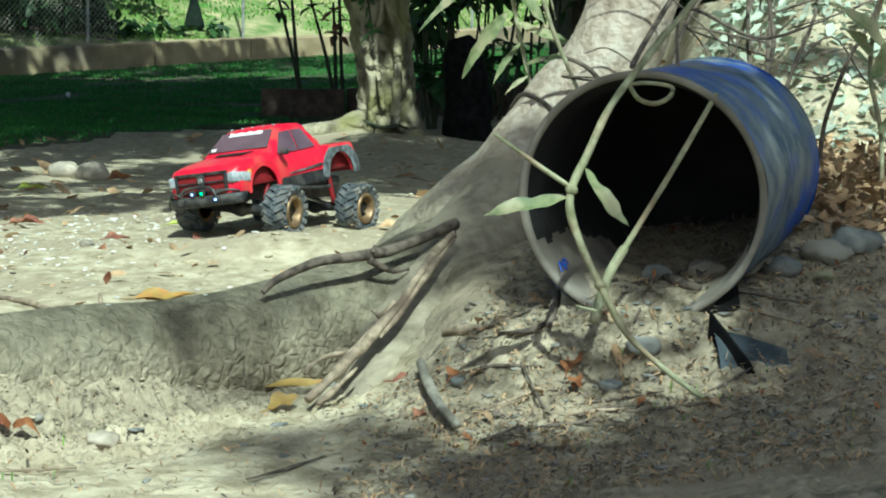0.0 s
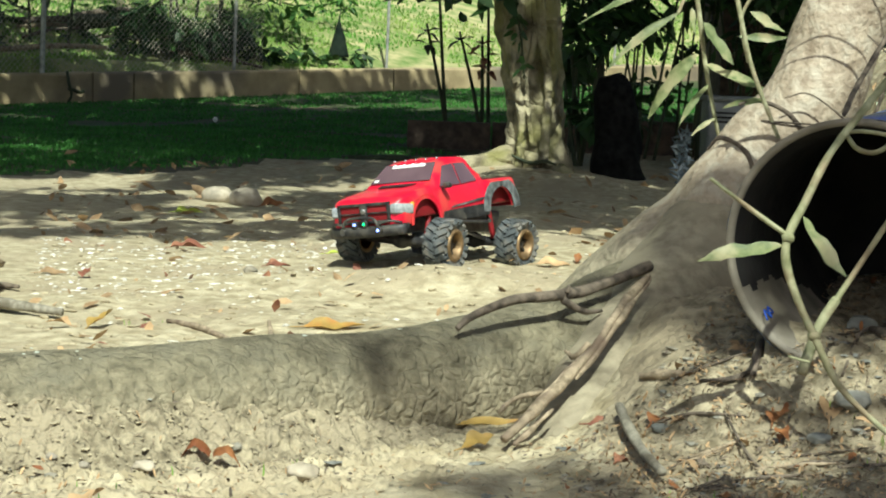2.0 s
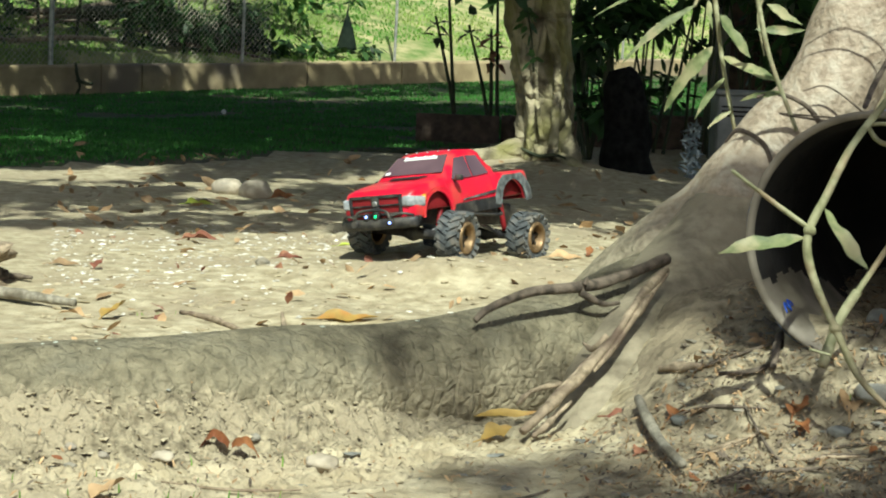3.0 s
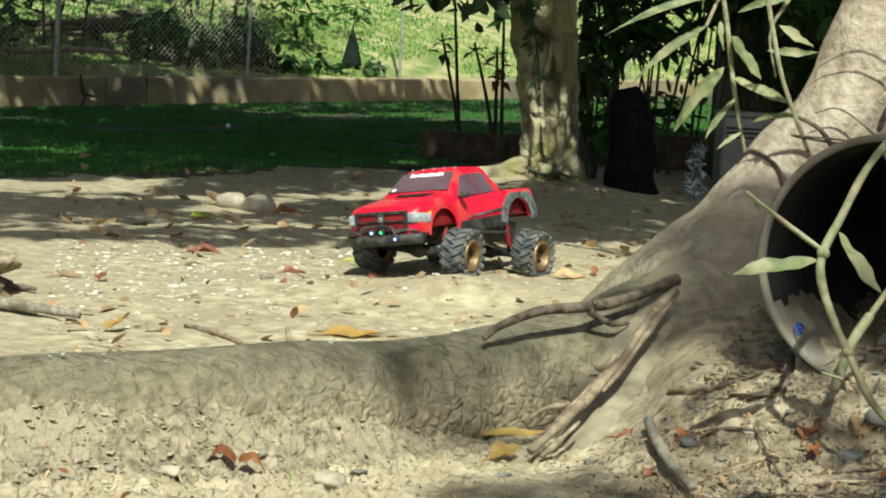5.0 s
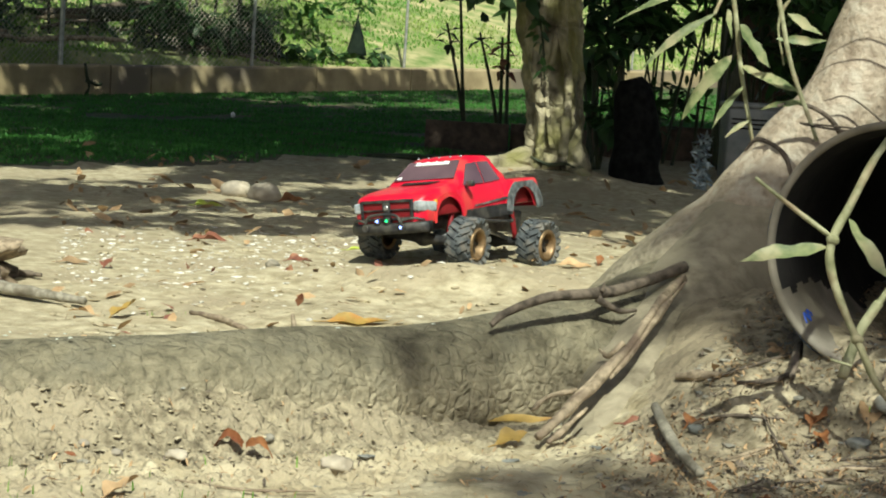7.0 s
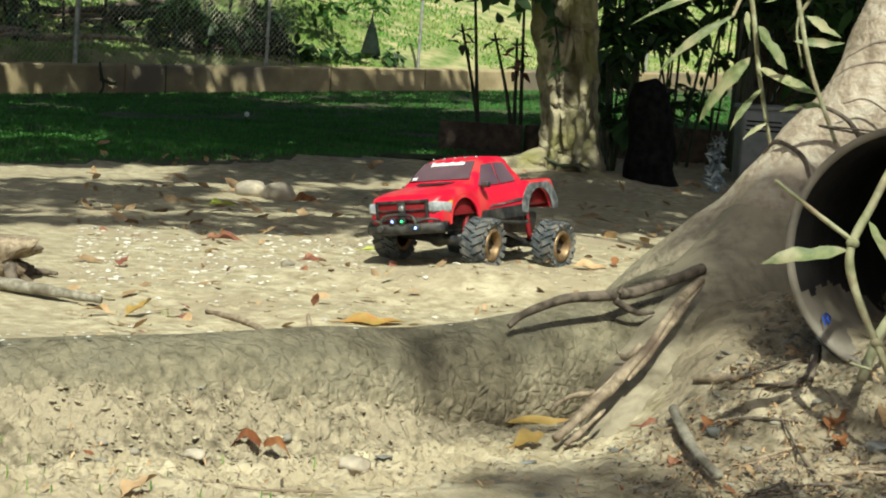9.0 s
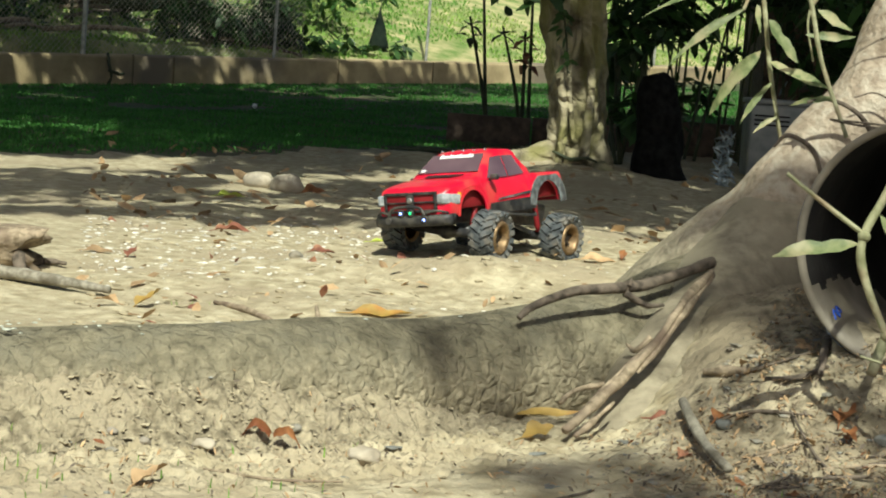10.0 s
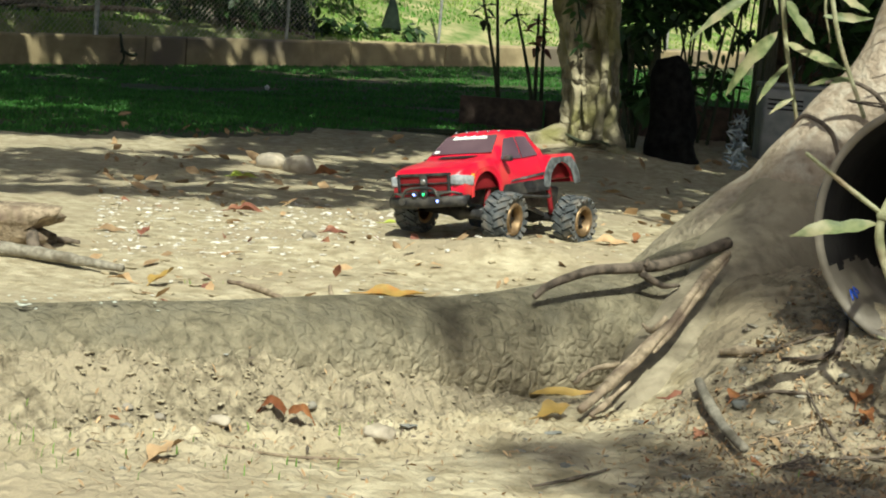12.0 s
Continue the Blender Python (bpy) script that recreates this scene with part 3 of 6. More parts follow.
for a, b, c in limbs:
    bm = bmesh.new()
    tube(bm, [(*a, 0.03), (*b, 0.02), (*c, 0.008)], 8, 5, 0.1)
    part("limb", bm, M_TRUNK, near_tree)
cr = random.Random(23)
crown = []
# leaves out of view, set to shade the root, buttress and lower trunk
for mx, sx, my, sy, n in ((-0.06, 0.085, 1.67, 0.06, 40), (0.22, 0.05, 1.90, 0.09, 150), (0.05, 0.07, 1.33, 0.08, 45)):
    for k in range(n):
        g = Vector((cr.gauss(mx, sx), cr.gauss(my, sy), 0.15)) + SUN_WAY * cr.uniform(4.6, 6.0)
        crown.append((*g, 0.08 * cr.uniform(0.6, 1.3)))
for k in range(120):
    g = Vector((cr.uniform(0.19, 0.34), 1.96, cr.uniform(0.22, 0.37))) + SUN_WAY * cr.uniform(3.6, 4.6)
    crown.append((*g, 0.07 * cr.uniform(0.6, 1.3)))
# unseen leaves added up the line of the sun to shade the ground by the pipe
for x0, x1, y0, y1, n in ((0.34, 1.0, 0.7, 1.3, 3600), (0.14, 0.34, 0.7, 1.17, 620), (0.27, 0.5, 1.31, 1.6, 60), (0.44, 1.0, 1.28, 1.75, 1300), (0.5, 1.0, 1.75, 2.2, 300), (0.16, 0.36, 1.14, 1.25, 110), (0.26, 0.36, 1.62, 2.1, 160), (0.36, 0.6, 1.66, 2.0, 300)):
    for k in range(n):
        s = cr.uniform(2.7, 3.4)
        g = Vector((cr.uniform(x0, x1), cr.uniform(y0, y1), 0.16)) + SUN_WAY * s
        crown.append((g.x, g.y, g.z, 0.065 * cr.uniform(0.6, 1.3)))
# unseen higher leaves, up the line of the sun from the streaks of shade on the yard
for c0, c1, x0, x1, cover in ((5.6, 6.35, -2.4, -1.2, 4.0), (5.6, 6.35, -0.84, 0.1, 4.0), (5.45, 5.7, -1.2, -0.84, 3.0), (4.95, 5.6, -2.4, 0.2, 1.3), (4.3, 4.75, -2.4, -0.45, 2.6), (4.4, 6.4, -0.35, 1.4, 3.2), (6.75, 8.3, -1.45, -0.3, 3.2), (6.5, 6.75, -2.2, -0.9, 1.2), (8.0, 10.6, -2.8, -0.7, 2.4)):
    for k in range(int(cover * (c1 - c0) * (x1 - x0) * 1.1 / 0.0022)):
        x = cr.uniform(x0, x1)
        c = cr.uniform(c0, c1)
        if nz(2.5 * x, 8.0 * c, 1.0, 7) < -0.25:
            continue
        g = Vector((x, c * (1 + 0.18 * (x + 1.5)), -0.03)) + SUN_WAY * cr.uniform(4.1, 4.7)
        crown.append((*g, 0.13 * cr.uniform(0.6, 1.3)))
leaves("crown", crown, M_LEAFCROWN, near_tree, "unseen green leaves placed to cast shade", 4, 0.45)

# root moss and lichen flecks
lichen = thing("lichen", "pale grey-green lichen spots on the surface root", "lichen", kind="stuff")
bm = bmesh.new()
rl = random.Random(21)
for k in range(80):
    x = rl.uniform(-0.52, 0.02)
    yc, zc = root_line(x) + 0.005, 0.113
    a = radians(rl.uniform(105, 165))
    r = 0.0805
    c = Vector((x + 0.5 * r * math.cos(a), yc + 0.8 * r * math.cos(a), zc + r * math.sin(a) - 0.001))
    rock(bm, c, rl.choice((0.0016, 0.002, 0.003, 0.005 if k % 7 == 0 else 0.002)), 0.25, k, 0.5, 1)
part("lichen_patch", bm, M_LICHEN, lichen)


# the further tree
def further_tree():
    t = thing("garden_tree", "mottled straight tree trunk standing on a dirt mound", "tree")
    bm = bmesh.new()
    tube(bm, [(0.13, 8.4, -0.12, 0.19), (0.125, 8.4, 0.02, 0.165), (0.115, 8.4, 0.16, 0.15), (0.10, 8.4, 0.4, 0.142), (0.05, 8.4, 0.9, 0.15), (0.0, 8.42, 1.7, 0.14), (-0.05, 8.45, 2.6, 0.11), (0.0, 8.5, 3.6, 0.06)], 44, 16, 0.14, 7)
    for v in bm.verts:
        v.co += Vector((v.co.x - 0.1, v.co.y - 8.4, 0)).normalized() * (0.042 * noise.noise(Vector((v.co.x * 13, v.co.y * 13, v.co.z * 2.0))) + 0.014 * noise.noise(v.co * 24))
    part("trunk", bm, M_MIDBARK, t, "mottled trunk")
    for pts in (((0.03, 8.36, 0.06, 0.07), (-0.1, 8.28, 0.03, 0.055), (-0.3, 8.2, 0.0, 0.04), (-0.5, 8.1, -0.06, 0.03)), ((0.18, 8.3, 0.03, 0.05), (0.26, 8.2, 0.0, 0.035), (0.34, 8.1, -0.05, 0.02))):
        bm = bmesh.new()
        tube(bm, pts, 16, 8, 0.2, 9)
        part("root", bm, M_MIDBARK, t)
    rg = random.Random(8)
    for k in range(9):
        a, h = k * 0.9 + 0.3, 1.7 + 0.22 * k
        bm = bmesh.new()
        e = (3.0 * math.cos(a), 3.0 * math.sin(a))
        tube(bm, [(0, 8.43, h, 0.05), (0.4 * e[0], 8.43 + 0.4 * e[1], h + 0.7, 0.035), (e[0], 8.43 + e[1], h + 1.2, 0.012)], 7, 5, 0.1)
        part("limb", bm, M_MIDBARK, t)
    return t


garden_tree = further_tree()
for pts in ([(0.0, 8.26, 1.2, 0.018), (0.035, 8.25, 0.8, 0.02), (0.02, 8.25, 0.5, 0.024), (0.06, 8.24, 0.2, 0.02), (0.05, 8.2, 0.0, 0.02)], [(0.14, 8.26, 1.2, 0.022), (0.12, 8.25, 0.7, 0.024), (0.17, 8.25, 0.4, 0.02), (0.16, 8.22, 0.05, 0.024)], [(0.06, 8.25, 1.2, 0.012), (0.10, 8.25, 0.62, 0.014), (0.07, 8.25, 0.4, 0.012), (0.11, 8.24, 0.12, 0.012)]):
    bm = bmesh.new()
    tube(bm, pts, 10, 12, 0.35, 14)
    part("aerial_root", bm, M_MIDBARK, garden_tree, "knotted aerial root on the trunk")
rg = random.Random(17)
cs = []
for k in range(95):
    x, y = rg.uniform(-4.6, 4.5), rg.uniform(6.9, 10.9)
    cs.append((x, y, rg.uniform(3.2, 4.3), rg.uniform(0.55, 0.95)))
crown = clumps(cs, 300, 6, 0.24, 1.0)
# unseen leaves added up the line of the sun from the shaded ground
for x0, x1, y0, y1, n in ((0.15, 2.6, 6.5, 11.0, 2100), (-3.2, 0.2, 9.0, 14.0, 2100), (0.0, 1.6, 9.0, 14.0, 900), (-0.2, 0.4, 8.6, 9.35, 150), (0.25, 1.5, 8.5, 9.6, 520), (-5.2, -4.1, 15.0, 18.5, 60), (-4.1, -2.45, 15.4, 18.8, 420), (-2.6, -1.9, 15.6, 16.9, 260)):
    for k in range(n):
        p = Vector((rg.uniform(x0, x1), rg.uniform(y0, y1), 0.5 if y0 > 14.5 else 0.0)) + SUN_WAY * rg.uniform(4.7, 5.6)
        crown.append((*p, 0.22 * rg.uniform(0.6, 1.3)))
# more unseen leaves, placed to shade the wall and the lawn before it
for k in range(1300):
    d, off = rg.uniform(-0.6, 5.0), rg.uniform(-1.4, 0.2)
    if off > -0.25 and d < 1.35:
        continue
    p = wire_at @ Vector((d, off - 0.2, 0.12)) + SUN_WAY * rg.uniform(4.7, 5.6)
    crown.append((*p, 0.22 * rg.uniform(0.6, 1.3)))
leaves("crown", crown, M_LEAFCROWN, garden_tree, "wide unseen crown with leaves placed to cast shade", 7, 0.5)
# a low hanging spray of leaves beside the trunk
hang = []
rh = random.Random(31)
for k in range(60):
    x = rh.uniform(-0.55, -0.02)
    hang.append((x, 8.15 + rh.gauss(0, 0.08), 0.86 + rh.gauss(0, 0.06) - 0.12 * sstep(-0.3, -0.05, x) * rh.random(), 0.11))
leaves("leaf_spray", hang, M_LEAFDARK, garden_tree, "hanging dark leaf spray", 9, 0.5, 0.1)["kind"] = "stuff"
bm = bmesh.new()
tube(bm, [(0.0, 8.42, 1.35, 0.02), (-0.2, 8.3, 1.1, 0.014), (-0.5, 8.15, 0.93, 0.006)], 7, 5)
part("limb", bm, M_MIDBARK, garden_tree)
# a thin climber with dark leaves in the groove of the trunk
climber = thing("climbing_vine", "dark small-leaved climber growing up the trunk groove", "vine")
bm = bmesh.new()
tube(bm, [(0.06, 8.19, 0.42, 0.004), (0.04, 8.2, 0.6, 0.005), (0.0, 8.2, 0.8, 0.005), (-0.01, 8.2, 1.05, 0.005)], 6, 6, 0.2)
part("stem", bm, M_STEMDARK, climber)
vine = []
for k in range(46):
    z = rh.uniform(0.42, 1.05)
    vine.append((0.055 - 0.12 * (z - 0.42) + rh.gauss(0, 0.014), 8.18 + rh.gauss(0, 0.01), z, 0.055))
leaves("foliage", vine, M_LEAFDARK, climber, "", 19, 0.5, 0.1)
# bare twigs at the foot of the trunk
bm = bmesh.new()
tube(bm, [(0.02, 8.2, 0.08, 0.006), (0.1, 8.18, 0.05, 0.01), (0.17, 8.17, 0.06, 0.008), (0.22, 8.17, 0.045, 0.004)], 6, 4)
solid("fallen_twig", bm, M_STEMDARK, "dark fallen twig at the foot of the tree", "twig")


# dark bushes behind and beside the tree
def bush(name, label, centres, n, size, seed, material=M_LEAFDARK, slim=0.35, stems=()):
    b = thing(name, label, "bush")
    leaves("foliage", clumps(centres, n, seed, size, 1.0), material, b, "", seed, slim)
    for pts in stems:
        bm = bmesh.new()
        tube(bm, pts, 7, 4, 0.1)
        part("stem", bm, M_STEMDARK, b)
    return b


def uprights(x0, x1, y, n, top, seed, r=0.012):
    q = random.Random(seed)
    out = []
    for k in range(n):
        x = q.uniform(x0, x1)
        lean = q.gauss(0, 0.12)
        out.append(((x, y + q.gauss(0, 0.1), -0.03, r), (x + lean * 0.5, y, top * 0.5, r * 0.8), (x + lean, y, top, r * 0.5)))
    return out


bush("dark_bush", "dense dark green bush in deep shade", [(0.42, 9.4, 0.75, 0.26), (0.55, 9.6, 1.0, 0.35), (0.45, 9.3, 0.28, 0.2), (0.85, 9.7, 1.15, 0.3), (0.3, 9.5, 0.5, 0.15), (0.36, 9.2, 0.62, 0.16), (0.62, 9.5, 0.72, 0.2), (0.95, 9.5, 1.02, 0.22), (1.3, 9.6, 0.95, 0.3)], 3000, 0.12, 41, stems=uprights(0.3, 0.6, 9.4, 7, 0.9, 3))
bush("dark_bush", "tall dark bush with thin stems beside the shed", [(1.15, 10.2, 1.15, 0.45), (1.6, 10.4, 1.0, 0.5), (1.5, 10.2, 0.6, 0.4), (2.0, 10.0, 0.8, 0.5), (1.05, 10.3, 0.85, 0.14)], 1500, 0.13, 42, stems=uprights(0.6, 1.3, 10.2, 14, 1.0, 5, 0.01))
bush("dark_bush", "leafy undergrowth with slender stems and gaps", [(0.8, 10.4, 0.35, 0.2), (0.95, 10.5, 0.6, 0.12), (0.62, 10.2, 0.2, 0.16), (0.75, 10.2, 0.75, 0.1)], 1800, 0.1, 43, stems=uprights(0.35, 1.1, 10.4, 10, 1.0, 7, 0.008))
bush("bank_bush", "dark shrub behind the fence on the bank", [(-3.1, 16.1, 0.7, 0.42), (-2.75, 16.4, 0.6, 0.36), (-3.0, 16.8, 1.3, 0.55), (-2.5, 16.7, 0.7, 0.3), (-2.2, 16.75, 0.5, 0.2), (-1.95, 17.0, 0.5, 0.16), (-1.7, 17.25, 0.48, 0.12), (-1.4, 17.4, 0.5, 0.12)], 2200, 0.14, 44, stems=uprights(-3.3, -2.6, 16.5, 5, 1.1, 9, 0.02))
bush("bank_bush", "green shrub overhanging the top of the bank", [(-2.3, 17.6, 1.1, 0.4), (-2.6, 18.0, 1.4, 0.6), (-2.05, 17.8, 0.9, 0.25)], 900, 0.13, 45, M_LEAFCROWN)
bush("bank_bush", "shaded scrub of leaves and dead stems behind the fence", [(-4.6, 15.7, 0.9, 0.5), (-5.4, 15.2, 0.8, 0.6), (-4.0, 16.2, 1.1, 0.4), (-3.7, 16.0, 0.55, 0.2), (-4.4, 15.2, 0.5, 0.3)], 800, 0.16, 46, stems=uprights(-5.2, -3.4, 15.7, 9, 1.0, 11, 0.02))
bush("bank_bush", "small leafy plant at the upper bank", [(-1.75, 18.6, 1.05, 0.22)], 1500, 0.1, 47, M_LEAFCROWN)
# fallen branches and old planks on the bank behind the fence
rb = random.Random(52)
for k in range(16):
    d, off = rb.uniform(-1.2, 2.1), rb.uniform(0.45, 1.5)
    n = rb.uniform(0.35, 0.9)
    p = wire_at @ Vector((d, off, 0))
    q = wire_at @ Vector((d + n, off + rb.gauss(0, 0.2), 0))
    bm = bmesh.new()
    r = rb.uniform(0.012, 0.03)
    zp, zq = land(p.x, p.y) + r + rb.uniform(0, 0.05), land(q.x, q.y) + r + rb.uniform(0, 0.12)
    tube(bm, [(p.x, p.y, zp, r), (0.5 * (p.x + q.x), 0.5 * (p.y + q.y), 0.5 * (zp + zq) + 0.02, r), (q.x, q.y, zq, r * 0.7)], 8, 4, 0.25, 20)
    solid("fallen_branch", bm, M_STICKPALE if k % 3 else M_STICK, "dry fallen branch lying on the bank", "branch", "branches on the bank")
bm = bmesh.new()
p = wire_at @ Vector((1.75, 0.9, 0))
tube(bm, [(p.x - 0.35, p.y, land(p.x - 0.35, p.y) + 0.1, 0.07), (p.x, p.y + 0.1, land(p.x, p.y) + 0.2, 0.06), (p.x + 0.3, p.y + 0.3, land(p.x + 0.3, p.y) + 0.36, 0.035), (p.x + 0.42, p.y + 0.3, land(p.x + 0.3, p.y) + 0.46, 0.015)], 10, 5, 0.35, 12)
solid("dead_log", bm, M_STEMDARK, "dark rotting log leaning on the bank", "log")
# withered vine hanging down the face of the wall
dry = thing("hanging_vine", "dark withered vine hanging over the concrete wall", "vine")
bm = bmesh.new()
for pts in (((0.62, 0.02, 0.30), (0.60, -0.03, 0.22), (0.63, -0.03, 0.12), (0.60, -0.03, 0.06)), ((0.60, -0.03, 0.17), (0.70, -0.04, 0.14), (0.74, -0.04, 0.15))):
    tube(bm, [(*(Matrix.Translation((WALL_A.x, WALL_A.y, 0)) @ turn_wall @ Vector((a, b, c))), 0.012) for a, b, c in pts], 7, 4, 0.4, 20)
part("stem", bm, M_STEMDARK, dry)
# unseen tree added over the fence; its crown darkens the scrub and the wall
shade_tree = thing("shade_tree", "unseen broad leafy tree added to shade the scrub and wall", "tree")
bm = bmesh.new()
tube(bm, [(-7.6, 11.5, -0.1, 0.22), (-7.5, 11.5, 2.0, 0.18), (-6.4, 11.6, 3.6, 0.1)], 14, 6, 0.15)
part("trunk", bm, M_MIDBARK, shade_tree)
cs = [(rg.uniform(-6.5, -2.6), rg.uniform(11.4, 13.4), rg.uniform(3.2, 4.4), rg.uniform(0.5, 0.85)) for k in range(20)]
leaves("crown", clumps(cs, 240, 61, 0.25, 1.0), M_LEAFCROWN, shade_tree, "broad leafy crown", 12, 0.5)

# flower stalks behind the low timber edging
for k, (x0, x1, top, lean, bud) in enumerate(((-0.33, -0.49, 0.70, 0.0, 2), (-0.34, -0.43, 0.95, 0.02, 1), (-0.14, -0.3, 0.66, 0.0, 1), (-0.15, -0.17, 0.64, 0.0, 3), (-0.11, -0.145, 0.9, 0.0, 0))):
    s = thing("flower_stalk", "tall dark flower stalk with a withered tip" if bud != 3 else "tall dark stalk with a deep red flower", "plant", group="flower stalks by the tree")
    bm = bmesh.new()
    tube(bm, [(x0, 10.6, -0.05, 0.013), ((x0 * 0.6 + x1 * 0.4), 10.6, 0.3, 0.011), (x1, 10.6, top, 0.007)], 8, 5, 0.1)
    part("stem", bm, M_STEMDARK, s)
    for j in range(bud):
        bm = bmesh.new()
        for q in range(4):
            leaf(bm, (x1 + 0.01 * j, 10.6, top - 0.05 - 0.07 * j), (math.cos(q * 1.9 + j), math.sin(q * 1.9 + j), 0.5 if q % 2 else -0.4), (0, 0, 1), 0.10, 0.045, 0.3)
        part("petal", bm, M_LEAFRED if bud == 3 else M_STEMDARK, s)


# the radio-controlled pickup: x forward, y to its left, z up, on its wheels at z = 0
M_RED = mat("red_body_shell", (0.62, 0.006, 0.032), (0.70, 0.012, 0.05), 0.32, 6, 0.0, stain=(0.60, 0.05, 0.05), stain_scale=25, spec=0.5)
M_REDIN = mat("dark_red_inside", (0.16, 0.004, 0.008), (0.22, 0.01, 0.014), 0.6, 12, 0.0)
M_BLK = mat("black_plastic_trim", (0.012, 0.012, 0.013), (0.03, 0.03, 0.032), 0.5, 60, 0.2, stain=(0.07, 0.065, 0.055), stain_scale=30)
# the greyish-pink sky reflection is mixed into the glass colour
M_GLASSR = mat("sky_tinted_window", (0.09, 0.055, 0.07), (0.14, 0.09, 0.105), 0.1, 8, 0.0, spec=0.6)
M_TYRE = mat("dusty_rubber", (0.03, 0.035, 0.038), (0.10, 0.112, 0.118), 0.85, 50, 0.4, stain=(0.16, 0.15, 0.13), stain_scale=35)
M_BRONZE = mat("bronze_rim", (0.20, 0.135, 0.07), (0.33, 0.225, 0.125), 0.5, 40, 0.1, metal=0.7)
M_LENS = mat("clear_lamp_lens", (0.22, 0.24, 0.25), (0.42, 0.44, 0.45), 0.12, 70, 0.1, spec=0.7)
M_AMBER = mat("amber_lens", (0.7, 0.25, 0.02), (0.8, 0.35, 0.04), 0.2, 30, 0)
M_WHITE = mat("white_decal", (0.72, 0.72, 0.70), (0.82, 0.82, 0.80), 0.5, 30, 0)
M_GREYDEC = mat("grey_decal", (0.045, 0.05, 0.055), (0.20, 0.22, 0.225), 0.5, 55, 0, stain=(0.05, 0.05, 0.05), stain_scale=40)
M_METAL = mat("steel_rod", (0.3, 0.3, 0.3), (0.45, 0.45, 0.45), 0.4, 40, 0, metal=0.8)
M_LED = glow("blue_white_led", (0.25, 0.35, 1.0), 3.0)
M_LEDG = glow("green_led", (0.05, 0.9, 0.25), 1.2)

AX, TRACK, WR, WW = 0.158, 0.122, 0.060, 0.054
NOSE, TAIL = 0.262, -0.245


def body_z(x):
    """Height of the shoulder and of the centre line above it along the shell."""
    top = lerp([(TAIL, 0.212), (-0.10, 0.216), (-0.092, 0.222), (-0.066, 0.272), (-0.05, 0.277), (0.0, 0.28), (0.035, 0.277), (0.05, 0.272), (0.112, 0.226), (0.118, 0.223), (0.2, 0.214), (0.24, 0.206), (NOSE, 0.192)], x)
    return top


def half_width(x):
    return lerp([(TAIL, 0.092), (TAIL + 0.015, 0.098), (-0.1, 0.1), (0.1, 0.099), (0.22, 0.099), (0.245, 0.096), (NOSE, 0.086)], x)


def low_z(x):
    z = 0.132 if -0.1 < x < 0.1 else 0.142
    for a in (AX, -AX):
        d = abs(x - a)
        if d < 0.056:
            z = max(z, 0.138 + math.sqrt(0.056 ** 2 - d * d))
    return z


truck = thing("toy_truck", "red radio-controlled pickup truck with oversized dusty tyres", "toy truck")
bm = bmesh.new()
xs = sorted(set([TAIL, NOSE] + [TAIL + (NOSE - TAIL) * i / 90 for i in range(91)]))
rows = []
for x in xs:
    hw, lo, top = half_width(x), low_z(x), body_z(x)
    sh = min(0.206 if x < 0.118 else top - 0.008, top - 0.004)
    cab = sstep(0.225, 0.27, top)
    tw = (hw - 0.006) * (1 - cab) + 0.074 * cab
    lip = -0.012 if x < -0.098 else 0.0
    bulge = 0.006 if -0.24 < x < -0.085 else 0.0
    r = []
    for y, z in ((hw - 0.004 + bulge * 0.6, lo), (hw + 0.001 + bulge, lo + (sh - lo) * 0.35), (hw + bulge, lo + (sh - lo) * 0.7), (hw - 0.003 + bulge * 0.5, sh), (tw + 0.002, top - 0.006 if cab > 0.1 else top - 0.002), (tw - 0.006, top), (tw * 0.5, top + 0.002 + lip * 3.5), (0, top + 0.003 + lip * 3.5)):
        r.append((x, y, z))
    rows.append([bm.verts.new(p) for p in r] + [bm.verts.new((p[0], -p[1], p[2])) for p in r[-2::-1]])
for p, q in zip(rows, rows[1:]):
    for i in range(len(p) - 1):
        bm.faces.new((p[i], q[i], q[i + 1], p[i + 1]))
bm.faces.new(rows[0])
bm.faces.new(rows[-1][::-1])
body = part("body", bm, M_RED, truck, "glossy red pickup shell")
# dark liner inside the shell
bm = bmesh.new()
box(bm, TAIL + 0.012, NOSE - 0.03, -0.088, 0.088, 0.152, 0.196, 0.004)
part("inner_shell", bm, M_REDIN, truck, "dark red inside of the shell")
bm = bmesh.new()
box(bm, TAIL + 0.02, -0.1, -0.084, 0.084, 0.176, 0.1815)
part("bed_floor", bm, M_BLK, truck)


def plate(bm, pts, way, thick):
    """A thin slab on a polygon, raised along way."""
    w = Vector(way).normalized() * thick
    a = [bm.verts.new(Vector(p)) for p in pts]
    b = [bm.verts.new(Vector(p) + w) for p in pts]
    bm.faces.new(a[::-1])
    bm.faces.new(b)
    for i in range(len(a)):
        j = (i + 1) % len(a)
        bm.faces.new((a[i], a[j], b[j], b[i]))


# windscreen with its white banner strip
def screen(t, y):
    x = 0.110 - 0.058 * t
    return (x, y * (1 - 0.13 * t), body_z(x) + 0.0032 + 0.001)


way = (0.63, 0, 0.77)
bm = bmesh.new()
plate(bm, [screen(0.03, 0.085), screen(0.03, -0.085), screen(0.93, -0.08), screen(0.93, 0.08)], way, 0.0015)
wind = part("windscreen", bm, M_GLASSR, truck, "dark windscreen with a sky reflection in its tint", False)
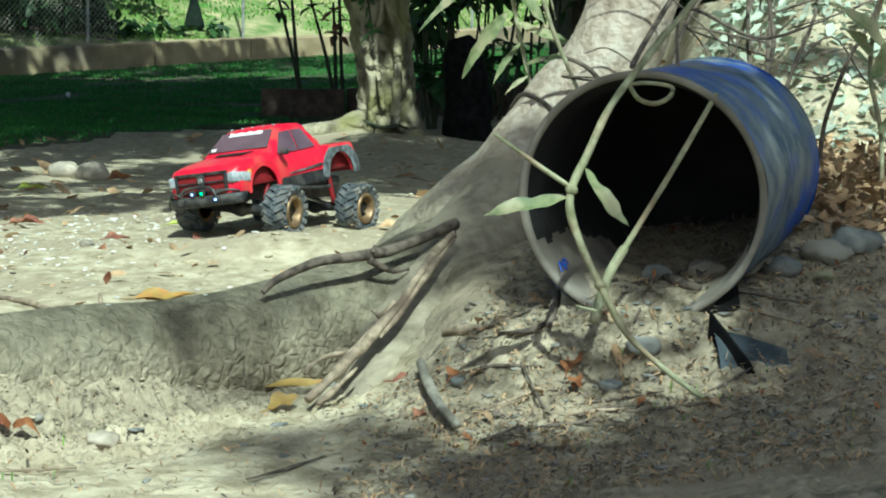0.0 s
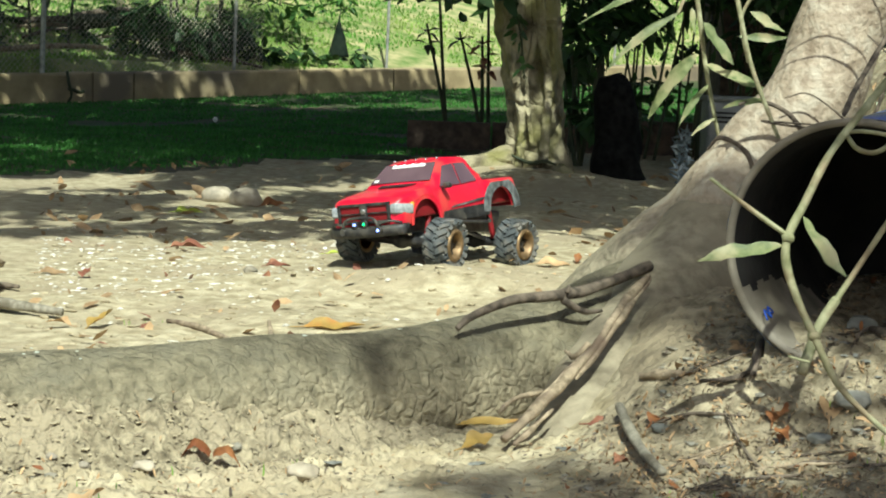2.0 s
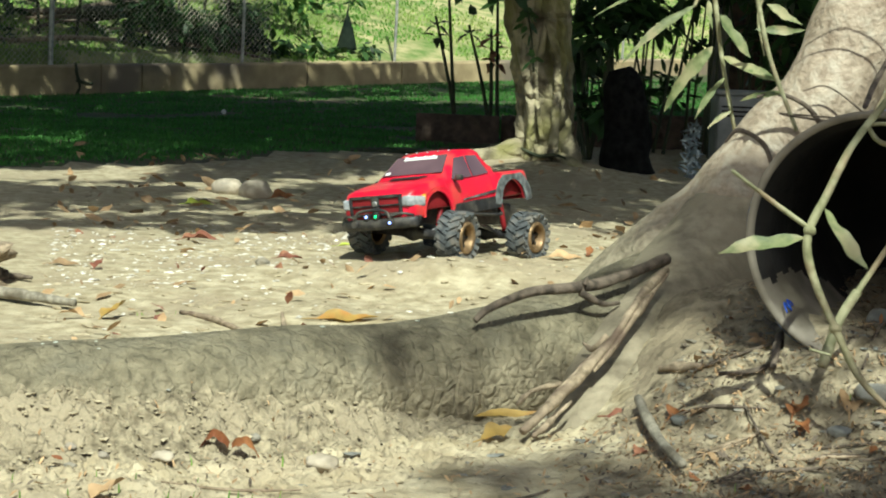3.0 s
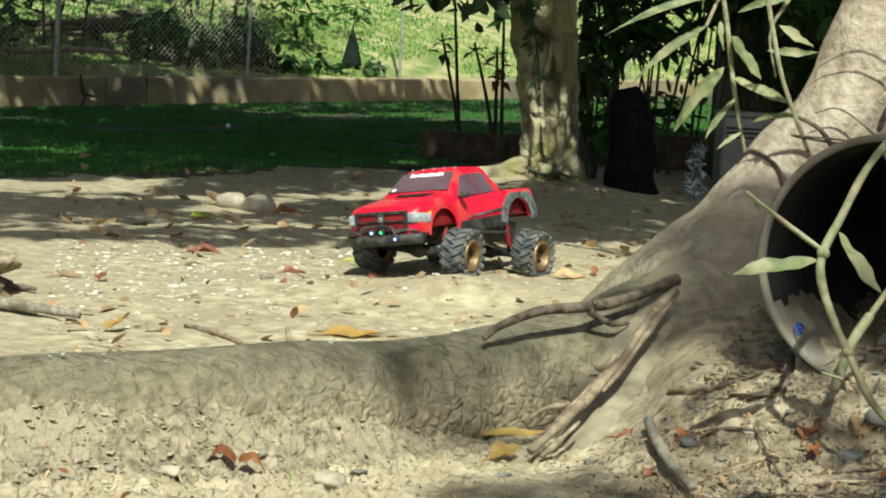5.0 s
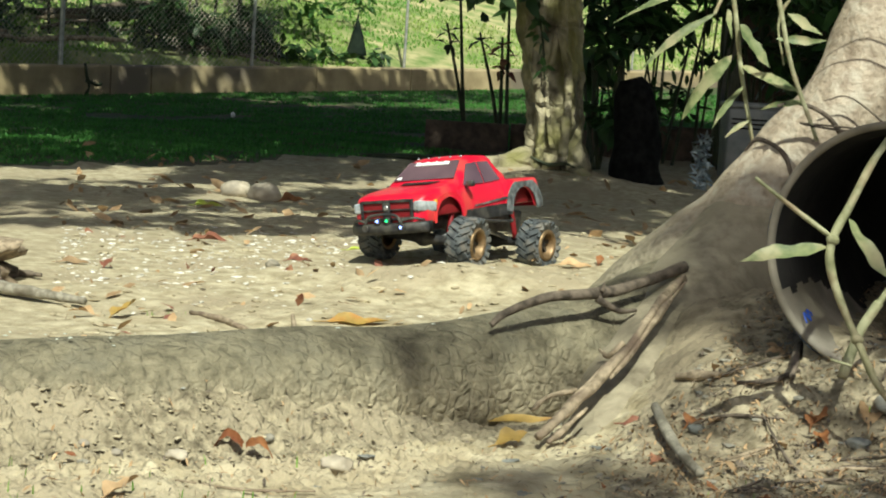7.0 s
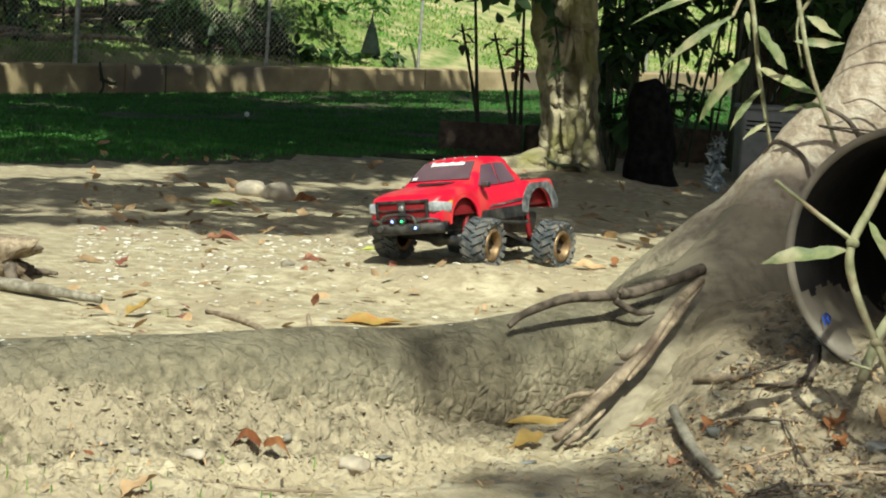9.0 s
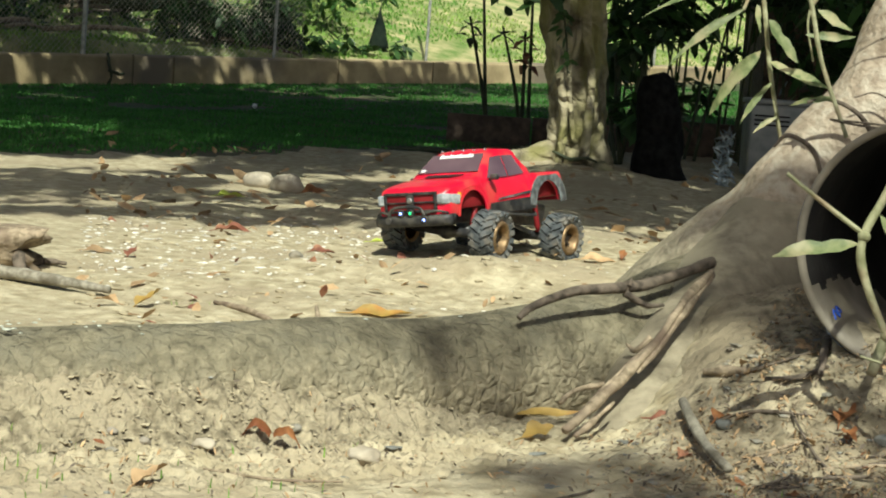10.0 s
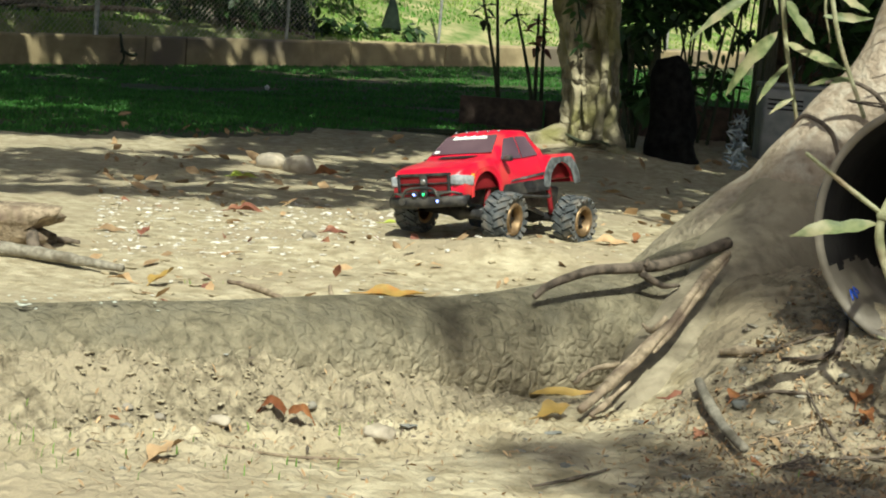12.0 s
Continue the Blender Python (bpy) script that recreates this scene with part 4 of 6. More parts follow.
for k in range(11):
    y = -0.052 + k * 0.0096
    bm = bmesh.new()
    plate(bm, [screen(0.74, y), screen(0.74, y + 0.0078), screen(0.88 + 0.04 * (k % 3 == 0), y + 0.0078), screen(0.88 + 0.04 * (k % 3 == 0), y)], way, 0.0026)
    part("banner_bar", bm, M_WHITE, wind, "plain white bar", False)
bm = bmesh.new()
plate(bm, [screen(0.08, -0.078), screen(0.08, -0.066), screen(0.2, -0.066), screen(0.2, -0.078)], way, 0.0026)
part("sticker", bm, M_WHITE, wind, "small white sticker", False)
# hood scoop decal
bm = bmesh.new()
plate(bm, [(0.114, 0.05, 0.2275), (0.15, 0.036, 0.2245), (0.15, -0.036, 0.2245), (0.114, -0.05, 0.2275)], (0.1, 0, 1), 0.0014)
part("hood_decal", bm, M_BLK, truck, "black hood patch", False)
# side windows, decals and mirrors
for s in (1, -1):
    for a, b, c, d in (((0.088, 0.215), (0.048, 0.262), (0.004, 0.264), (0.002, 0.214)), ((-0.003, 0.214), (-0.001, 0.264), (-0.046, 0.262), (-0.072, 0.217))):
        bm = bmesh.new()
        q = []
        for x, z in (a, b, c, d):
            t = (z - 0.206) / 0.066
            q.append((x, s * (0.0985 - 0.0225 * t), z))
        plate(bm, q, (0, s, 0.3), 0.0016)
        part("side_window", bm, M_GLASSR, truck, "side window with a sky reflection in its tint", False)
    bm = bmesh.new()
    pts = []
    for k in range(13):
        an = math.pi * k / 12
        pts.append((0.056 * math.cos(an), 0.138 + 0.056 * math.sin(an)))
    outer = [(0.084 * math.cos(math.pi * k / 12), 0.140 + 0.078 * math.sin(math.pi * k / 12)) for k in range(13)]
    for k in range(12):
        q = [(-AX + pts[k][0], s * 0.1065, pts[k][1]), (-AX + outer[k][0], s * 0.1065, min(outer[k][1], 0.207)), (-AX + outer[k + 1][0], s * 0.1065, min(outer[k + 1][1], 0.207)), (-AX + pts[k + 1][0], s * 0.1065, pts[k + 1][1])]
        plate(bm, q, (0, s, 0), 0.0025)
    bmesh.ops.remove_doubles(bm, verts=bm.verts, dist=1e-5)
    part("fender_patch", bm, M_GREYDEC, truck, "grey camouflage patch on the rear fender", False)
    bm = bmesh.new()
    for k in range(16):
        an0, an1 = math.pi * k / 16, math.pi * (k + 1) / 16
        q = [(AX + 0.055 * math.cos(an0), s * 0.0975, 0.138 + 0.055 * math.sin(an0)), (AX + 0.062 * math.cos(an0), s * 0.0975, 0.138 + 0.062 * math.sin(an0)), (AX + 0.062 * math.cos(an1), s * 0.0975, 0.138 + 0.062 * math.sin(an1)), (AX + 0.055 * math.cos(an1), s * 0.0975, 0.138 + 0.055 * math.sin(an1))]
        plate(bm, q, (0, s, 0), 0.003)
    bmesh.ops.remove_doubles(bm, verts=bm.verts, dist=1e-5)
    part("wheel_arch", bm, M_RED, truck, "", False)
    bm = bmesh.new()
    plate(bm, [(0.1, s * 0.1012, 0.1315), (-0.098, s * 0.1068, 0.1315), (-0.098, s * 0.1072, 0.160), (0.0, s * 0.1022, 0.159), (0.088, s * 0.1015, 0.157)], (0, s, 0), 0.002)
    part("sill_patch", bm, M_BLK, truck, "black sill patch", False)
    bm = bmesh.new()
    plate(bm, [(0.06, s * 0.1015, 0.162), (-0.095, s * 0.103, 0.17), (-0.095, s * 0.103, 0.176), (0.05, s * 0.1015, 0.166)], (0, s, 0), 0.0012)
    part("side_stripe", bm, M_GREYDEC, truck, "faded grey stripe", False)
    bm = bmesh.new()
    box(bm, -0.007, 0.007, -0.009, 0.009, -0.007, 0.007, 0.003, Matrix.Translation((0.082, s * 0.113, 0.217)))
    tube(bm, [(0.082, s * 0.098, 0.21, 0.003), (0.082, s * 0.108, 0.214, 0.003)], 6, 2)
    part("mirror", bm, M_BLK, truck)
    # headlamp with an amber corner
    bm = bmesh.new()
    box(bm, -0.046, 0.012, -0.011, 0.012, -0.0125, 0.0125, 0.005, Matrix.Translation((NOSE - 0.008, s * 0.0825, 0.180)) @ Matrix.Rotation(s * radians(-12), 4, "Z") @ Matrix.Rotation(radians(-6), 4, "Y"))
    head = part("headlight", bm, M_LENS, truck, "clear headlight")
    bm = bmesh.new()
    box(bm, -0.006, 0.006, -0.003, 0.003, -0.007, 0.007, 0.002, Matrix.Translation((NOSE - 0.05, s * 0.0985, 0.184)))
    part("turn_lens", bm, M_AMBER, head, "amber corner lens")
# grille
bm = bmesh.new()
box(bm, NOSE - 0.012, NOSE + 0.002, -0.068, 0.068, 0.155, 0.195, 0.003)
grille = part("grille", bm, M_REDIN, truck, "red mesh grille in a black frame")
for a, b, c, d in ((-0.069, 0.069, 0.191, 0.198), (-0.069, 0.069, 0.151, 0.1575), (-0.069, 0.069, 0.1725, 0.1765), (-0.072, -0.065, 0.151, 0.198), (0.065, 0.072, 0.151, 0.198), (-0.010, 0.010, 0.155, 0.195)):
    bm = bmesh.new()
    box(bm, NOSE - 0.004, NOSE + 0.006, a, b, c, d, 0.0015)
    part("grille_bar", bm, M_BLK, grille)
bm = bmesh.new()
lathe(bm, [(0.007, 0), (0.007, 0.002), (0.005, 0.003)], 14, Matrix.Translation((NOSE + 0.005, 0, 0.179)) @ Matrix.Rotation(radians(90), 4, "Y"))
part("badge", bm, M_METAL, grille, "round plain badge")
# front bumper with a tube bar and lamps
bm = bmesh.new()
rows = []
for i in range(13):
    y = -0.105 + 0.21 * i / 12
    back = 0.030 * (abs(y) / 0.105) ** 2.2
    x = NOSE + 0.022 - back
    rows.append([bm.verts.new((x + dx, y, z)) for dx, z in ((0, 0.121), (0.004, 0.128), (0.004, 0.138), (0, 0.146), (-0.016, 0.146), (-0.016, 0.121))])
for p, q in zip(rows, rows[1:]):
    for i in range(6):
        bm.faces.new((p[i], q[i], q[(i + 1) % 6], p[(i + 1) % 6]))
bm.faces.new(rows[0])
bm.faces.new(rows[-1][::-1])
bumper = part("bumper", bm, M_BLK, truck, "black front bumper with a tube guard")
bm = bmesh.new()
tube(bm, [(NOSE + 0.022, -0.05, 0.144, 0.0035), (NOSE + 0.022, -0.033, 0.164, 0.0035), (NOSE + 0.022, 0.033, 0.164, 0.0035), (NOSE + 0.022, 0.05, 0.144, 0.0035)], 8, 5)
part("tube_guard", bm, M_BLK, bumper)
for s in (1, -1):
    bm = bmesh.new()
    tube(bm, [(NOSE + 0.02, s * 0.046, 0.149, 0.003), (NOSE + 0.012, s * 0.075, 0.155, 0.003), (NOSE - 0.005, s * 0.098, 0.148, 0.003)], 8, 4)
    part("tube_guard", bm, M_BLK, bumper)
for y, z, m in ((-0.013, 0.152, M_LED), (0.013, 0.152, M_LEDG), (0.05, 0.136, M_LED), (-0.05, 0.136, M_BLK)):
    bm = bmesh.new()
    lathe(bm, [(0.0075, -0.012), (0.009, 0.0), (0.0085, 0.002), (0.006, 0.001)], 14, Matrix.Translation((NOSE + 0.024, y, z)) @ Matrix.Rotation(radians(90), 4, "Y"))
    lamp = part("bumper_lamp", bm, M_BLK, bumper)
    if m is not M_BLK:
        bm = bmesh.new()
        lathe(bm, [(0.0032, 0.0), (0.003, 0.0015), (0.001, 0.0025)], 10, Matrix.Translation((NOSE + 0.0262, y, z)) @ Matrix.Rotation(radians(90), 4, "Y"))
        part("bulb", bm, m, lamp, "lit blue-white bulb" if m is M_LED else "lit green bulb")
# five roof lamps
for y in (-0.06, -0.03, 0, 0.03, 0.06):
    bm = bmesh.new()
    res = bmesh.ops.create_icosphere(bm, subdivisions=2, radius=0.0028)
    for v in res["verts"]:
        v.co = Vector((v.co.x * 1.4, v.co.y, v.co.z * 0.8)) + Vector((0.034, y, 0.2805))
    part("roof_lamp", bm, M_LENS, truck)
# chassis, side rails, axles, links, shocks
bm = bmesh.new()
box(bm, -0.2, 0.225, -0.045, 0.045, 0.082, 0.135, 0.006)
part("chassis", bm, M_BLK, truck, "black chassis tray")
for s in (1, -1):
    bm = bmesh.new()
    tube(bm, [(0.095, s * 0.075, 0.118, 0.004), (0.06, s * 0.098, 0.112, 0.004), (-0.06, s * 0.098, 0.112, 0.004), (-0.095, s * 0.075, 0.118, 0.004)], 8, 4)
    part("side_rail", bm, M_BLK, truck)
    for a in (AX, -AX):
        d = 1 if a > 0 else -1
        bm = bmesh.new()
        tube(bm, [(a - 0.01 * d, s * 0.062, 0.07, 0.0065), (a - 0.022 * d, s * 0.056, 0.115, 0.0065), (a - 0.03 * d, s * 0.052, 0.15, 0.005)], 10, 3)
        part("shock", bm, M_REDIN, truck, "red shock absorber")
        bm = bmesh.new()
        tube(bm, [(a, s * 0.04, 0.062, 0.004), (0.02 * d, s * 0.025, 0.095, 0.004)], 8, 2)
        part("link", bm, M_METAL, truck, "steel suspension link")
for a in (AX, -AX):
    bm = bmesh.new()
    tube(bm, [(a, -TRACK + 0.01, WR, 0.011), (a, -0.03, WR, 0.012), (a, 0.0, WR, 0.02), (a, 0.03, WR, 0.012), (a, TRACK - 0.01, WR, 0.011)], 12, 4)
    part("axle", bm, M_BLK, truck)


def wheel():
    w = new("wheel")
    w.parent = truck
    bm = bmesh.new()
    prof = [(0.036, -WW / 2 + 0.004), (0.045, -WW / 2), (0.056, -WW / 2 + 0.003), (WR - 0.006, -WW / 2 + 0.010), (WR - 0.005, 0), (WR - 0.006, WW / 2 - 0.010), (0.056, WW / 2 - 0.003), (0.045, WW / 2), (0.036, WW / 2 - 0.004)]
    lathe(bm, prof, 40, close=False)
    n = 18
    for k in range(n):
        for s in (1, -1):
            a = 2 * math.pi * (k + (0.5 if s > 0 else 0)) / n
            m = Matrix.Rotation(a, 4, "Z") @ Matrix.Translation((WR - 0.0045, 0, s * 0.014)) @ Matrix.Rotation(s * radians(28), 4, "X")
            box(bm, -0.004, 0.0045, -0.0068, 0.0068, -0.0125, 0.0125, 0.0, m)
            m = Matrix.Rotation(a + 0.05, 4, "Z") @ Matrix.Translation((WR - 0.009, 0, s * 0.0265)) @ Matrix.Rotation(s * radians(-30), 4, "Y")
            box(bm, -0.010, 0.006, -0.0055, 0.0055, -0.003, 0.003, 0.0, m)
            m = Matrix.Rotation(a + 0.17, 4, "Z") @ Matrix.Translation((WR - 0.005, 0, s * 0.003))
            box(bm, -0.003, 0.004, -0.004, 0.004, -0.004, 0.004, 0.0, m)
    part("tyre", bm, M_TYRE, w, "knobbly dusty black tyre", False)
    bm = bmesh.new()
    lathe(bm, [(0.030, -WW / 2 + 0.006), (0.0375, -WW / 2 + 0.002), (0.038, WW / 2 - 0.003), (0.0365, WW / 2 + 0.001), (0.030, WW / 2 + 0.001), (0.028, WW / 2 - 0.004), (0.0255, WW / 2 - 0.014), (0.0245, WW / 2 - 0.022)], 32, close=False)
    hub = bmesh.new()
    lathe(hub, [(0.026, WW / 2 - 0.022), (0.010, WW / 2 - 0.024), (0.009, WW / 2 - 0.012), (0.001, WW / 2 - 0.010)], 24, close=False)
    for k in range(6):
        m = Matrix.Rotation(k * math.pi / 3, 4, "Z")
        box(hub, 0.008, 0.027, -0.003, 0.003, WW / 2 - 0.022, WW / 2 - 0.014, 0.0, m)
    for k in range(12):
        m = Matrix.Rotation(k * math.pi / 6, 4, "Z") @ Matrix.Translation((0.0333, 0, WW / 2 + 0.0016))
        box(bm, -0.0013, 0.0013, -0.0013, 0.0013, -0.001, 0.001, 0.0, m)
    part("rim", bm, M_BRONZE, w, "bronze beadlock rim")
    part("hub", hub, M_BLK, w, "black spoked hub", False)
    return w


first = wheel()
steer = radians(6)
spots = [(AX, 1), (AX, -1), (-AX, 1), (-AX, -1)]
for k, (a, s) in enumerate(spots):
    m = Matrix.Translation((a, s * TRACK, WR)) @ Matrix.Rotation(steer if a > 0 else 0, 4, "Z") @ Matrix.Rotation(radians(-90 * s), 4, "X") @ Matrix.Rotation(k * 0.7, 4, "Z")
    if k == 0:
        first.matrix_basis = m
    else:
        copy_thing(first, m)
TRUCK_YAW = math.atan2(-0.857, -0.515)
# the shell sits low on its springs, nose down and leaning
settle = Matrix.Translation((0, 0, -0.026)) @ pose(0, 0, 0, 8.0, 6.0, 0)
for o in truck.children:
    if o.name.split(".")[0] not in ("wheel", "axle", "link", "shock", "chassis", "side_rail"):
        o.matrix_basis = settle
truck.matrix_world = Matrix.Translation((-0.155, 4.2, -0.004)) @ Matrix.Rotation(TRUCK_YAW, 4, "Z") @ Matrix.Rotation(radians(-3.0), 4, "Y")


# old pipe half sunk in the dirt
old_pipe = thing("old_pipe", "worn blue-painted open pipe half sunk in dirt", "pipe")
pipe_at = Matrix.Translation((0.338, 1.50, 0.314)) @ Vector((0.11, 0.28, 0.01)).to_track_quat("Z", "Y").to_matrix().to_4x4()
R = 0.1215
bm = bmesh.new()
n, sd = 26, 72
rings = []
for i in range(n + 1):
    z = 0.34 * i / n
    ring = []
    for k in range(sd):
        a = 2 * math.pi * k / sd
        r = R + 0.003 * (1 if z < 0.022 else 0) + 0.0035 * noise.noise(Vector((math.cos(a) * 2, math.sin(a) * 2, z * 7)))
        ring.append(bm.verts.new((r * math.cos(a), r * math.sin(a), z + 0.003 * noise.noise(Vector((math.cos(a) * 3, math.sin(a) * 3, 5)))) if i else (r * math.cos(a), r * math.sin(a), 0.004 * noise.noise(Vector((math.cos(a) * 4, math.sin(a) * 4, 5))))))
    rings.append(ring)
for p, q in zip(rings, rings[1:]):
    for k in range(sd):
        bm.faces.new((p[k], p[(k + 1) % sd], q[(k + 1) % sd], q[k]))
shell = part("shell", bm, M_PIPE, old_pipe, "scuffed blue paint over grey")
shell.matrix_world = pipe_at
bm = bmesh.new()
lathe(bm, [(R + 0.003, -0.0005), (R + 0.001, -0.0025), (R - 0.004, -0.001), (R - 0.0045, 0.004)], 96, close=False)
part("rim", bm, M_PIPERIM, old_pipe, "dirt-stained grey rim").matrix_world = pipe_at
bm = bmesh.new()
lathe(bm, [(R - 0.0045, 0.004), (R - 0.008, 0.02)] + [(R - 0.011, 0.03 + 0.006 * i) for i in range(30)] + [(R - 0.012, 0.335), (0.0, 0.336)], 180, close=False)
lining = part("lining", bm, M_PIPEIN, old_pipe, "inner wall coloured black as deep shade, with dust settled low down")
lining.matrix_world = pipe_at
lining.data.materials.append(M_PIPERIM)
# settled dust low down; above it the wall keeps its shade-black colour
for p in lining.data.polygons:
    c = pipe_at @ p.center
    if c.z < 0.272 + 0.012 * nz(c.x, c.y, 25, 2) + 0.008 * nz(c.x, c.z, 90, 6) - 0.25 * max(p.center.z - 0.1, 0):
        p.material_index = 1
bm = bmesh.new()
lathe(bm, [(R + 0.002, 0.338), (R - 0.02, 0.345), (0.0, 0.346)], 48, close=False)
part("end_cap", bm, M_PIPE, old_pipe).matrix_world = pipe_at
bm = bmesh.new()
tube(bm, [(0.321, 1.478, 0.425, 0.0022), (0.331, 1.474, 0.411, 0.0024), (0.347, 1.473, 0.407, 0.0024), (0.361, 1.475, 0.414, 0.0024), (0.362, 1.478, 0.423, 0.0022), (0.34, 1.48, 0.4265, 0.002), (0.321, 1.478, 0.425, 0.0022)], 8, 5)
part("wire_loop", bm, M_STEMPALE, old_pipe, "pale wire loop")
bm = bmesh.new()
mark_axis = Vector((0.11, 0.28, 0.01)).normalized()
mark_up = Vector((-0.55, 0.2, 0.8)).cross(mark_axis).cross(mark_axis).normalized() * -1
tube(bm, [(*(Vector((0.267, 1.5435, 0.2405)) + mark_axis * u + mark_up * v), 0.0009) for u, v in ((-0.012, -0.004), (-0.002, 0.006), (0.006, -0.004), (0.012, 0.007), (0.02, 0.0), (0.004, 0.002))], 6, 4)
part("paint_mark", bm, mat("blue_paint", (0.02, 0.06, 0.4), (0.03, 0.1, 0.5), 0.6, 60, 0), old_pipe, "smear of blue paint")
# black plate that paints the shade under the torn rim
bm = bmesh.new()
plate(bm, [(0.396, 1.480, 0.199), (0.408, 1.480, 0.211), (0.434, 1.490, 0.229), (0.436, 1.480, 0.201)], (0.2, 0.9, 0.1), 0.004)
part("rim_shade_flap", bm, M_SHADE, old_pipe, "torn flap coloured black as the shade under the rim", False)
# dirt washed into the pipe
bm = bmesh.new()
rows = []
for i in range(24):
    z = -0.012 + 0.32 * i / 23
    row = []
    for k in range(24):
        u = -1 + 2 * k / 23
        c = pipe_at @ Vector((0, 0, z))
        side = Vector((0.28, -0.11, 0)).normalized()
        w = c + side * (u * (R - 0.012) * (0.74 + 0.19 * sstep(0.0, 0.07, z)))
        h = 0.22 + 0.02 * abs(u) ** 2 + 0.006 * nz(w.x, w.y, 30, 3) + 0.003 * nz(w.x, w.y, 90, 5)
        h += (land(w.x, w.y) - 0.012 - h) * sstep(0.05, -0.008, z)
        row.append(bm.verts.new((w.x, w.y, h)))
    rows.append(row)
for p, q in zip(rows, rows[1:]):
    for k in range(23):
        bm.faces.new((p[k], p[k + 1], q[k + 1], q[k]))
solid("washed_dirt", bm, M_HUMUS, "loose dirt washed into the mouth of the pipe", "dirt", kind="stuff")


def stick(name, label, pts, material, category="stick", sides=9, rough=0.25, freq=70, extra=(), group=""):
    t = thing(name, label, category, group=group)
    bm = bmesh.new()
    tube(bm, pts, sides + 3, 14, rough * 0.9, freq * 0.6)
    part("stem", bm, material, t)
    for e in extra:
        bm = bmesh.new()
        tube(bm, e, 7, 5, rough, freq)
        part("side_twig", bm, material, t)
    return t


# green branch arching in front of the pipe
branch = stick("green_branch", "pale green arching branch with two dusty leaves", [(0.393, 1.33, 0.135, 0.0022), (0.348, 1.34, 0.166, 0.0026), (0.307, 1.35, 0.203, 0.0032), (0.282, 1.36, 0.248, 0.0034), (0.259, 1.37, 0.299, 0.0038), (0.256, 1.37, 0.33, 0.0040), (0.272, 1.38, 0.365, 0.0036), (0.294, 1.4, 0.406, 0.0034), (0.324, 1.43, 0.442, 0.0036), (0.35, 1.46, 0.47, 0.0034), (0.40, 1.5, 0.53, 0.003), (0.46, 1.6, 0.66, 0.003)], M_STEMPALE, "branch", extra=[[(0.186, 1.38, 0.382, 0.0017), (0.22, 1.375, 0.358, 0.0022), (0.256, 1.37, 0.334, 0.0026)], [(0.281, 1.36, 0.222, 0.0016), (0.262, 1.365, 0.226, 0.0012)]])
for base, tip, nrm, w, bend in (((0.253, 1.37, 0.325), (0.178, 1.355, 0.299), (-0.25, -0.55, 0.75), 0.021, -0.12), ((0.268, 1.365, 0.352), (0.306, 1.355, 0.300), (0.55, -0.65, 0.35), 0.020, -0.08)):
    bm = bmesh.new()
    d = Vector(tip) - Vector(base)
    leaf(bm, base, d, nrm, d.length, w * 0.85, bend, 0.3, 16, 0.3)
    part("leaf", bm, M_LEAFPALE, branch, "long dusty green leaf")
for p in ((0.2565, 1.369, 0.332), (0.283, 1.36, 0.246)):
    bm = bmesh.new()
    rock(bm, p, 0.0058, 0.9, 1, 0.2, 2)
    part("node", bm, M_STEMPALE, branch)
stick("cut_stake", "thin grey stake leaning across the pipe mouth", [(0.285, 1.43, 0.20, 0.0050), (0.299, 1.44, 0.241, 0.0048), (0.314, 1.44, 0.269, 0.0046), (0.316, 1.44, 0.272, 0.0030), (0.362, 1.455, 0.345, 0.0028), (0.406, 1.475, 0.417, 0.0026)], M_STEMPALE, rough=0.12)
stick("fallen_branch", "dark crooked dead branch lying over the root", [(-0.043, 1.69, 0.193, 0.0035), (-0.027, 1.70, 0.206, 0.0045), (0.017, 1.73, 0.222, 0.0056), (0.066, 1.77, 0.224, 0.0060), (0.105, 1.81, 0.229, 0.0064), (0.173, 1.86, 0.252, 0.0066)], M_STICK, "branch", extra=[[(0.071, 1.77, 0.219, 0.0045), (0.096, 1.78, 0.206, 0.0035), (0.116, 1.80, 0.205, 0.002)], [(0.075, 1.77, 0.228, 0.003), (0.078, 1.77, 0.236, 0.0015)]])
stick("bark_strip", "long dusty strip of dead bark against the root", [(0.167, 1.80, 0.246, 0.004), (0.135, 1.745, 0.217, 0.005), (0.101, 1.67, 0.178, 0.0045), (0.052, 1.59, 0.137, 0.005), (0.012, 1.525, 0.108, 0.0045)], M_STICKPALE, "bark", rough=0.7, freq=60, extra=[[(0.170, 1.80, 0.243, 0.002), (0.141, 1.745, 0.214, 0.0042), (0.106, 1.67, 0.175, 0.0035), (0.084, 1.63, 0.154, 0.0015)], [(0.128, 1.715, 0.197, 0.0015), (0.083, 1.655, 0.165, 0.0042), (0.040, 1.59, 0.128, 0.0038), (0.018, 1.55, 0.111, 0.002)], [(0.06, 1.58, 0.13, 0.0015), (0.035, 1.54, 0.112, 0.0035), (0.022, 1.52, 0.104, 0.002)], [(0.05, 1.625, 0.14, 0.003), (0.02, 1.61, 0.133, 0.0028), (0.005, 1.6, 0.12, 0.002)], [(0.10, 1.715, 0.18, 0.003), (0.085, 1.71, 0.165, 0.003), (0.075, 1.72, 0.17, 0.002)]])
stick("short_stick", "short grey broken stick on the ground", [(0.124, 1.53, 0.145, 0.0046), (0.131, 1.46, 0.134, 0.0052), (0.140, 1.40, 0.126, 0.0046), (0.153, 1.345, 0.12, 0.0048)], M_STICKGREY)


